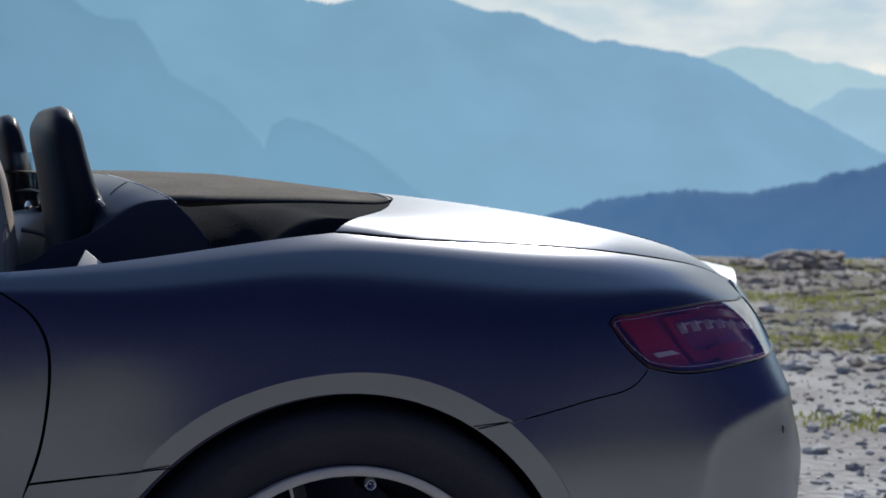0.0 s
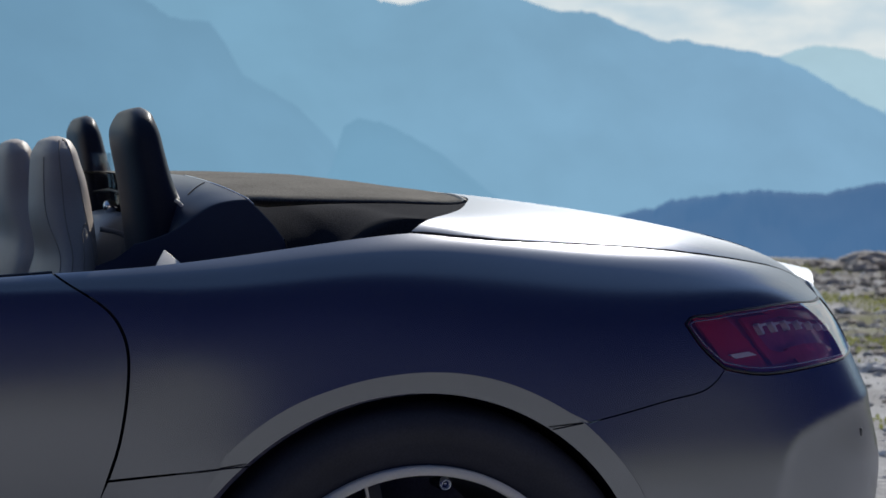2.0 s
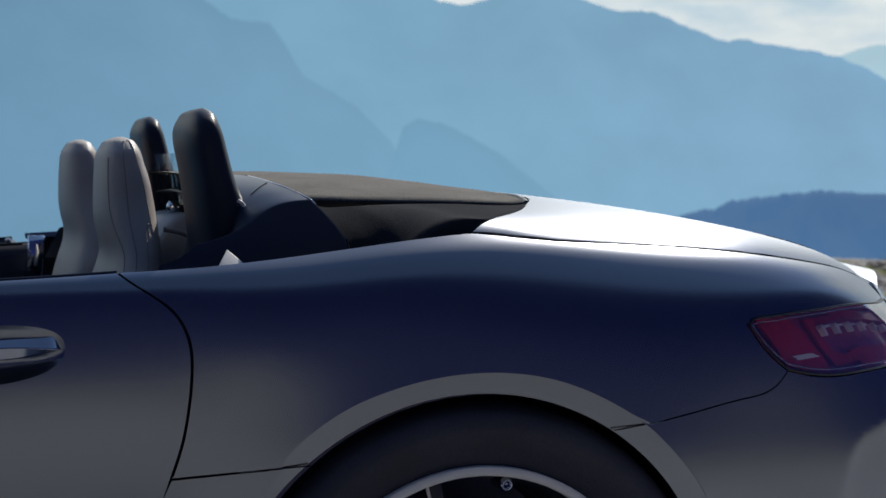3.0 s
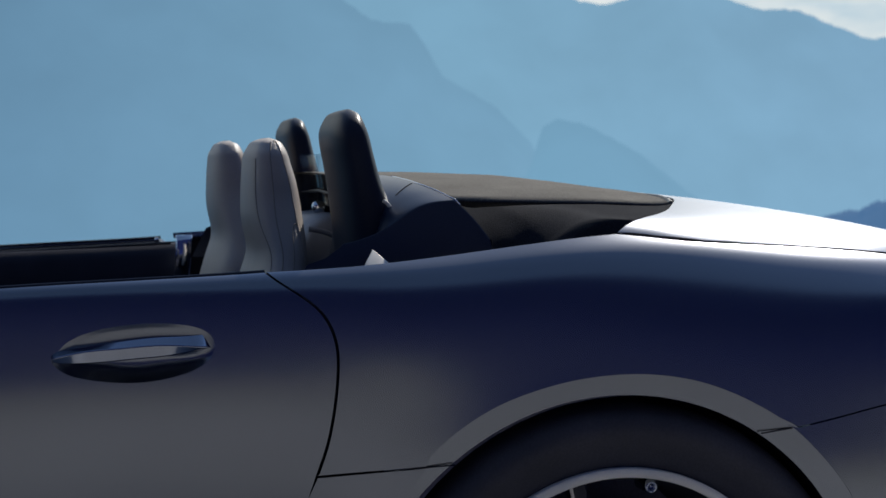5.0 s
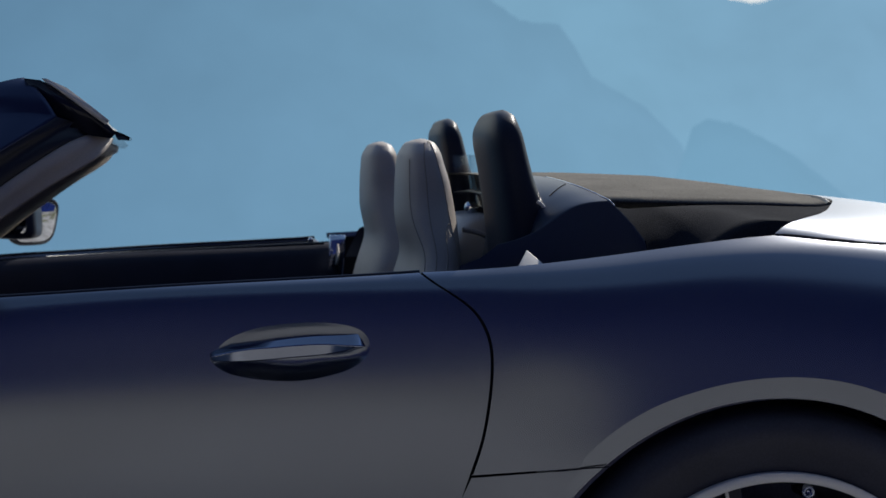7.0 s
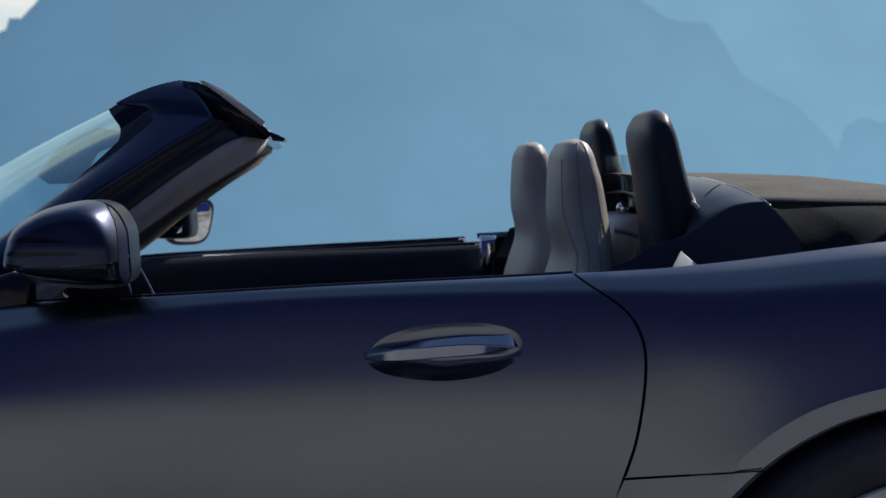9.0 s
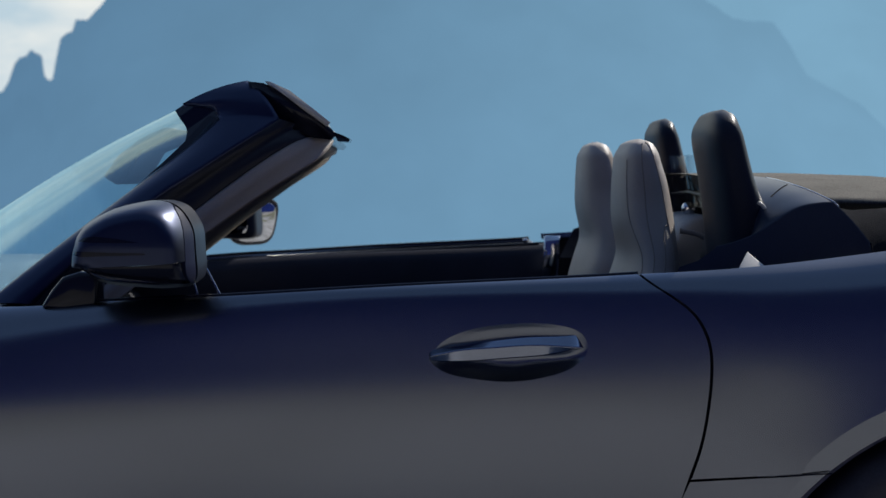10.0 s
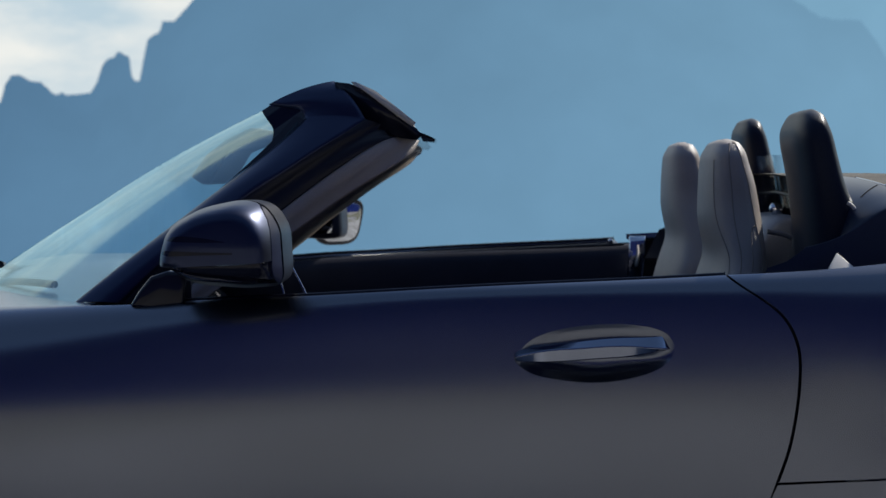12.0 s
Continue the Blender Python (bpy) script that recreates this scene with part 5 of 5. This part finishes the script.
def land_z(x, y):
    """Height of the plateau: level round the car, uneven further out, falling away beyond its edge."""
    r = math.hypot(x + 0.5, y)
    z = 0.0
    if r > 5:
        k = min(1, (r - 5) / 8)
        z += k * (0.16 * noise.noise(Vector((x * 0.22, y * 0.22, 3))) + 0.07 * noise.noise(Vector((x * 0.9, y * 0.9, 5))) + 0.03 * noise.noise(Vector((x * 2.7, y * 2.7, 8))))
    turn = math.degrees(math.atan2(x + 0.5, y))
    k = max(0.0, min(1.0, (turn - 6) / 12, 1.0)) if turn > -60 else max(0.0, min(1.0, (-60 - turn) / 20))
    edge = 7.0 + 12.5 * k * k * (3 - 2 * k)
    z += 0.10 * math.exp(-((math.degrees(math.atan2(x + 0.75, y + 2.16)) - 34.4) / 1.3) ** 2 - ((r - 17.0) / 1.6) ** 2)
    if r > edge:
        z -= min(320.0, 0.30 * (r - edge))
    return z


def ground_sheet():
    radii = np.concatenate([np.linspace(0.001, 24, 110), np.geomspace(24.5, 4700, 40)])
    ring = []
    for r in radii:
        for k in range(240):
            a = k / 240 * math.tau
            x, y = -0.5 + r * math.sin(a), r * math.cos(a)
            z = land_z(x, y)
            ring.append((x, y, z))
    return ring, grid_faces(len(radii), 240, wrap_m=True)


tagged(part("ground", mesh_of("ground", *ground_sheet()), GRAVEL), "pale gravel plateau with stones and grass", "ground", kind="structure")


def ridge(name, line, radius, mat, label, foot=-9.0, rough=0.25, seed=0.0, depth=0.5):
    """A mountain range whose crest runs through (azimuth, height) in degrees, with broken slopes to both sides."""
    az, el = np.array(line, float).T
    n = max(80, int((az[-1] - az[0]) * 22))
    fine = np.linspace(az[0], az[-1], n)
    crest = np.interp(fine, az, el)
    rows = []
    m = 26
    for a, e in zip(fine, crest):
        e += rough * 0.22 * noise.fractal(Vector((a * 1.3, seed, 0)), 0.6, 2.2, 5)
        col = []
        for k in range(m):
            w = k / (m - 1)
            rr = radius * (1 - depth * 0.5 * w) * (1 + (0.03 * rough * noise.fractal(Vector((a * 0.35, w * 3, seed + 7)), 0.7, 2.1, 4) if k else 0))
            el_w = e + (foot - e) * w**1.15
            z = 1.017 + rr * math.tan(radians(el_w))
            col.append((-0.75 + rr * math.sin(radians(a)), -2.16 + rr * math.cos(radians(a)), z))
        back = (-0.75 + radius * 1.08 * math.sin(radians(a)), -2.16 + radius * 1.08 * math.cos(radians(a)), 1 + radius * math.tan(radians(foot)))
        rows.append([back] + col)
    rows = np.array(rows)
    return tagged(part(name, mesh_of(name, rows.reshape(-1, 3), grid_faces(*rows.shape[:2])), mat), label, "mountain", kind="structure")


NEAR_RIDGE = [(18, -3.5), (22, -2.4), (24.18, -1.8), (25.51, -1.45), (27.22, -0.93), (29.85, -0.54), (32.27, -0.68), (34.47, -0.14), (36.59, 0.33), (40, 0.9), (48, 0.2), (60, -2)]
HILL = [(14.6, -2.5), (15.42, -0.48), (15.8, 0.28), (16.18, 1.51), (16.69, 1.83), (17.69, 1.61), (19.21, 0.82), (21.02, -0.57), (22.27, -1.42), (26, -4)]
LEFT_RANGE = [(-60, 2), (-40, 4), (-28, 5), (-22, 3), (-17.4, 1.6), (-16.65, 2.39), (-16.52, 2.9), (-16.32, 3.2), (-16.06, 3.24), (-15.74, 3.04), (-15.38, 2.99), (-15.03, 2.63), (-14.83, 2.57), (-14.72, 2.68), (-14.56, 2.56), (-13.79, 2.64), (-13.57, 3.01), (-13.4, 3.57), (-13.23, 3.79), (-13.03, 3.83), (-12.88, 4.04), (-12.52, 3.88), (-12.45, 3.23), (-12.32, 3.06), (-12.19, 3.08), (-12.08, 3.66), (-11.92, 4.44), (-11.72, 4.59), (-11.53, 4.67), (-11.42, 5.06), (-11.05, 5.03), (-10.79, 5.35), (-10.36, 5.82), (-6, 7.5), (0, 8.4), (5, 7.6), (9.0, 6.1), (9.71, 5.61), (10.43, 5.11), (11.72, 5.01), (12.17, 4.37), (12.82, 3.26), (14.68, 2.16), (15.8, 1.03), (16.5, -0.5), (18, -3)]
MAIN_RANGE = [(6, 6.0), (12, 6.6), (15, 6.8), (17.41, 5.75), (18.26, 5.64), (19.02, 5.8), (20.5, 6.6), (22.34, 5.78), (23.2, 5.44), (24.53, 5.37), (26.04, 4.74), (26.99, 4.37), (27.65, 4.42), (28.87, 4.17), (30.37, 3.92),
              (31.67, 3.4), (32.6, 2.75), (34.44, 1.81), (36.58, 0.6), (40, -1), (46, -3)]
FAR_RANGE = [(27, 2.5), (30.74, 3.88), (31.85, 4.24), (33.32, 4.04), (34.24, 3.62), (34.96, 3.65), (36.55, 3.17), (42, 2.5), (55, 1.5), (75, 3)]
FAR_PEAK = [(32, 0.5), (34.26, 2.18), (35.33, 2.82), (36.55, 2.75), (39, 3.2), (44, 1.5), (52, 0)]
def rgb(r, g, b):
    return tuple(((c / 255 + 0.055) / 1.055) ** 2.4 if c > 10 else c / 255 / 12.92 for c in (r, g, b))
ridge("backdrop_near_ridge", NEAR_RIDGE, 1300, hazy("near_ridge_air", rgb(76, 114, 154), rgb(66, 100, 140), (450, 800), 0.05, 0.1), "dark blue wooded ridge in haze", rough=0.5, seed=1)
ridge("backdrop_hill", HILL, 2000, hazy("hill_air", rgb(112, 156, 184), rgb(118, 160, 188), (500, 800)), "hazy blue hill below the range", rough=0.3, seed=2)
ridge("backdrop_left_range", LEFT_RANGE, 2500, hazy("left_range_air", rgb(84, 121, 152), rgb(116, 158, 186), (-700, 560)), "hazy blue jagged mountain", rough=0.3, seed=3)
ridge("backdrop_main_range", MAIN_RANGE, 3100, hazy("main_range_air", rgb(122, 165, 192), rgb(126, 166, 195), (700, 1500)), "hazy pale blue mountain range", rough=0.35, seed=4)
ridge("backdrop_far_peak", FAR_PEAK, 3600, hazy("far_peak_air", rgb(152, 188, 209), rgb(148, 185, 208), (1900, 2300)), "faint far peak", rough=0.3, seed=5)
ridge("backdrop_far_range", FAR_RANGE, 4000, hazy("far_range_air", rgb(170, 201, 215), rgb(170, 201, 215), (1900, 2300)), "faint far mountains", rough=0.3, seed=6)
# Unseen slope behind the viewpoint, added to darken what the paint reflects.
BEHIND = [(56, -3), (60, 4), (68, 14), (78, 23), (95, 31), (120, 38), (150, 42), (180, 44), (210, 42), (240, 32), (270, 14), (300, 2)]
ridge("backdrop_behind", BEHIND, 1500, hazy("behind_air", rgb(19, 29, 71), rgb(19, 29, 71), (-1000, 1000), 0.1, 0.02, 1.7, (-20.0, 420.0)), "unseen dark slope added to darken reflections in the bodywork", foot=-6, rough=1.0, seed=8)


# bright cloud bank behind the ranges
def cloud_bank():
    rows = []
    for a in np.linspace(-45, 65, 60):
        rows.append([(4500 * math.sin(radians(a)), 4500 * math.cos(radians(a)), 4500 * math.tan(radians(e))) for e in np.linspace(-4, 24, 22)])
    rows = np.array(rows)
    return rows.reshape(-1, 3), grid_faces(*rows.shape[:2])


def cloud_material():
    m = bpy.data.materials.new("clouds")
    m.use_nodes = True
    nt = m.node_tree
    nt.nodes.remove(nt.nodes["Principled BSDF"])
    em, tc, mp, no, ramp = (nt.nodes.new("ShaderNode" + k) for k in ("Emission", "TexCoord", "Mapping", "TexNoise", "ValToRGB"))
    mp.inputs["Scale"].default_value = (0.0022, 0.0022, 0.006)
    no.inputs["Detail"].default_value, no.inputs["Scale"].default_value, no.inputs["Roughness"].default_value = 7, 1.0, 0.55
    nt.links.new(tc.outputs["Object"], mp.inputs["Vector"])
    nt.links.new(mp.outputs["Vector"], no.inputs["Vector"])
    nt.links.new(no.outputs["Fac"], ramp.inputs["Fac"])
    e = ramp.color_ramp.elements
    e[0].position, e[0].color = 0.36, (*rgb(188, 209, 221), 1)
    e[1].position, e[1].color = 0.62, (*rgb(238, 240, 236), 1)
    nt.links.new(ramp.outputs["Color"], em.inputs["Color"])
    nt.links.new(em.outputs[0], nt.nodes["Material Output"].inputs["Surface"])
    return m


tagged(part("backdrop_clouds", mesh_of("clouds", *cloud_bank()), cloud_material()), "bright white clouds behind the mountains", "clouds", kind="structure")


# ---- stones and grass ----
ROCK = material("limestone", (0.50, 0.50, 0.50), 0.9, 0, 0.2, 30, 0.25, 4, 0.4, spec=0.25)
ROCK_BROWN = material("weathered_limestone", (0.36, 0.32, 0.28), 0.9, 0, 0.25, 20, 0.3, 3, 0.4, spec=0.25)
GRASS = material("alpine_grass", (0.25, 0.27, 0.08), 0.7, 0, 0.3, 40, 0.35, 1.2, spec=0.2)
nt = GRASS.node_tree
thin, blend = nt.nodes.new("ShaderNodeBsdfTranslucent"), nt.nodes.new("ShaderNodeMixShader")
thin.inputs["Color"].default_value = (0.28, 0.30, 0.10, 1)
nt.links.new(nt.nodes["Principled BSDF"].outputs[0], blend.inputs[1]), nt.links.new(thin.outputs[0], blend.inputs[2])
nt.links.new(blend.outputs[0], nt.nodes["Material Output"].inputs["Surface"])
rng = np.random.default_rng(7)
for rock in (ROCK, ROCK_BROWN):
    nt = rock.node_tree
    b = nt.nodes["Principled BSDF"]
    geo, span_, tone = nt.nodes.new("ShaderNodeNewGeometry"), nt.nodes.new("ShaderNodeMapRange"), nt.nodes.new("ShaderNodeVectorMath")
    span_.inputs["To Min"].default_value, span_.inputs["To Max"].default_value = 0.5, 1.25
    tone.operation = "SCALE"
    nt.links.new(geo.outputs["Random Per Island"], span_.inputs["Value"])
    nt.links.new(b.inputs["Base Color"].links[0].from_socket, tone.inputs[0])
    nt.links.new(span_.outputs["Result"], tone.inputs["Scale"])
    nt.links.new(tone.outputs["Vector"], b.inputs["Base Color"])


def stone_shape(seed, detail=2):
    bm = bmesh.new()
    bmesh.ops.create_icosphere(bm, subdivisions=detail, radius=1.0)
    for v in bm.verts:
        p = v.co.copy()
        v.co *= 0.75 + 0.42 * noise.fractal(p * 1.1 + Vector((seed * 5.1, 0, 0)), 0.8, 2.0, 3)
        v.co.z *= 0.62
        v.co.z = max(v.co.z, -0.25)
    vs, fs = np.array([tuple(v.co) for v in bm.verts]), np.array([[v.index for v in f.verts] for f in bm.faces])
    bm.free()
    return vs, fs


def strewn(name, shapes, spots, mat, label, category):
    """Many small pieces in one mesh: spots of x, y, z, size, turn."""
    allv, allf, n = [], [], 0
    for k, (x, y, z, size, turn) in enumerate(spots):
        v, f = shapes[k % len(shapes)]
        c, s = math.cos(turn), math.sin(turn)
        stretch = 0.7 + 0.6 * ((k * 0.618) % 1)
        w = np.stack([(v[:, 0] * c - v[:, 1] * s * stretch), (v[:, 0] * s + v[:, 1] * c * stretch), v[:, 2]], -1) * size + (x, y, z)
        allv.append(w)
        allf.append(f + n)
        n += len(v)
    me = bpy.data.meshes.new(name)
    me.from_pydata(np.concatenate(allv).tolist(), [], np.concatenate(allf).tolist())
    me.polygons.foreach_set("use_smooth", [False] * len(me.polygons))
    return tagged(part(name, me, mat), label, category, kind="stuff")


def spot_at(az, r):
    return -0.75 + r * math.sin(az), -2.16 + r * math.cos(az)


small = [stone_shape(k, 1) for k in range(8)]
spots = []
for k in range(7000):
    az, r = radians(rng.uniform(24, 46)), 3.0 + 19 * rng.random() ** 1.5
    x, y = spot_at(az, r)
    if abs(y - 1) < 1.1 and x < 1.2:
        continue
    size = 0.006 + 0.034 * rng.random() ** 5 + 0.0011 * r * rng.random()
    spots.append((x, y, land_z(x, y) + size * 0.1, size, rng.uniform(0, math.tau)))
for k in range(1200):
    az, r = rng.uniform(0, math.tau), 3.5 + 15 * rng.random()
    x, y = spot_at(az, r)
    if abs(y - 1) < 1.15 and -3.7 < x < 1.25:
        continue
    spots.append((x, y, land_z(x, y), 0.01 + 0.03 * rng.random() ** 3, rng.uniform(0, math.tau)))
rubble = []
for k in range(3800):
    az, r = radians(rng.uniform(26, 44)), 7.0 + 13.0 * rng.random() ** 0.7
    x, y = spot_at(az, r)
    if noise.fractal(Vector((x * 0.5, y * 0.5, 9.0)), 0.7, 2.1, 4) < -0.12:
        continue
    size = 0.018 + 0.07 * rng.random() ** 4
    rubble.append((x, y, land_z(x, y), size, rng.uniform(0, math.tau)))
strewn("rubble", small, rubble, ROCK_BROWN, "weathered brown and grey rubble among the grass", "stones")
strewn("loose_stones", small, spots, ROCK, "small pale loose stones on the gravel", "stones")

rock_meshes = []
for k in range(6):
    v, f = stone_shape(20 + k, 3)
    rock_meshes.append(mesh_of("rock", v, f, False))
rocks = [(36.0, 5.4, 0.06, 0), (36.9, 3.9, 0.035, 0), (34.6, 6.3, 0.05, 0), (37.2, 6.9, 0.07, 0), (35.2, 4.7, 0.03, 0), (33.9, 9.0, 0.08, 0), (36.6, 9.4, 0.07, 0), (35.4, 12.0, 0.10, 0), (33.0, 13.5, 0.10, 0),
         (34.0, 18.0, 0.30, 1), (33.5, 17.7, 0.22, 1), (34.6, 18.3, 0.26, 1), (34.9, 17.6, 0.16, 1), (33.0, 18.4, 0.17, 1), (32.5, 18.2, 0.14, 1), (31.9, 18.6, 0.12, 1), (35.6, 18.5, 0.13, 1), (36.3, 18.8, 0.12, 1), (37.1, 18.4, 0.16, 1),
         (31.2, 18.3, 0.10, 1), (36.0, 15.0, 0.10, 1), (34.3, 15.2, 0.12, 1), (32.7, 16.0, 0.11, 1), (38.5, 17.0, 0.2, 1), (40.0, 16.0, 0.18, 1), (37.6, 12.8, 0.09, 0)]
for k, (az, r, size, brown) in enumerate(rocks):
    size *= 1.05
    x, y = spot_at(radians(az), r)
    me = rock_meshes[k % 6]
    if brown:
        me = me.copy()
        me.materials.clear()
    ob = part("rock", me, ROCK_BROWN if brown else ROCK)
    ob.matrix_world = Matrix.LocRotScale((x, y, land_z(x, y) + size * 0.12), Euler((0, 0, k * 1.7)), (size * 1.25, size, size * (0.85 if brown else 0.95)))
    tagged(ob, "weathered brown limestone boulder at the plateau's edge" if brown else "grey limestone rock lying on the gravel", "rock", "rocks on the plateau")


def blade_cluster(x, y, z, count, tall, spread, seed):
    v, f = [], []
    r = np.random.default_rng(seed)
    for _ in range(count):
        a, d, h = r.uniform(0, math.tau), spread * math.sqrt(r.random()), tall * r.uniform(0.5, 1.1)
        bx, by, lean, w = x + d * math.cos(a), y + d * math.sin(a), r.uniform(0, 0.5) * tall, 0.004 + 0.006 * r.random()
        t = r.uniform(0, math.tau)
        cx, cy = math.cos(t) * w, math.sin(t) * w
        lx, ly = math.cos(t + 1.3) * lean, math.sin(t + 1.3) * lean
        n = len(v)
        v += [(bx - cx, by - cy, z - 0.01), (bx + cx, by + cy, z - 0.01), (bx + lx * 0.4 + cx * 0.7, by + ly * 0.4 + cy * 0.7, z + h * 0.6), (bx + lx * 0.4 - cx * 0.7, by + ly * 0.4 - cy * 0.7, z + h * 0.6), (bx + lx, by + ly, z + h)]
        f += [(n, n + 1, n + 2, n + 3), (n + 3, n + 2, n + 4)]
    return v, f


allv, allf = [], []
for k in range(2600):
    az, r = radians(rng.uniform(25, 46)), 5.0 + 14.8 * rng.random() ** 0.8
    x, y = spot_at(az, r)
    if noise.fractal(Vector((x * 0.55, y * 0.55, 2.0)), 0.7, 2.1, 4) < 0.02 + (0.25 if r < 7 else 0) or x < 1.4:
        continue
    v, f = blade_cluster(x, y, land_z(x, y), 22, 0.016 + 0.022 * rng.random(), 0.10 + 0.014 * r, k)
    allf += [tuple(i + len(allv) for i in q) for q in f]
    allv += v
tagged(part("grass", mesh_of("grass", allv, allf, False), GRASS), "short yellow-green alpine grass between stones", "grass", kind="stuff")
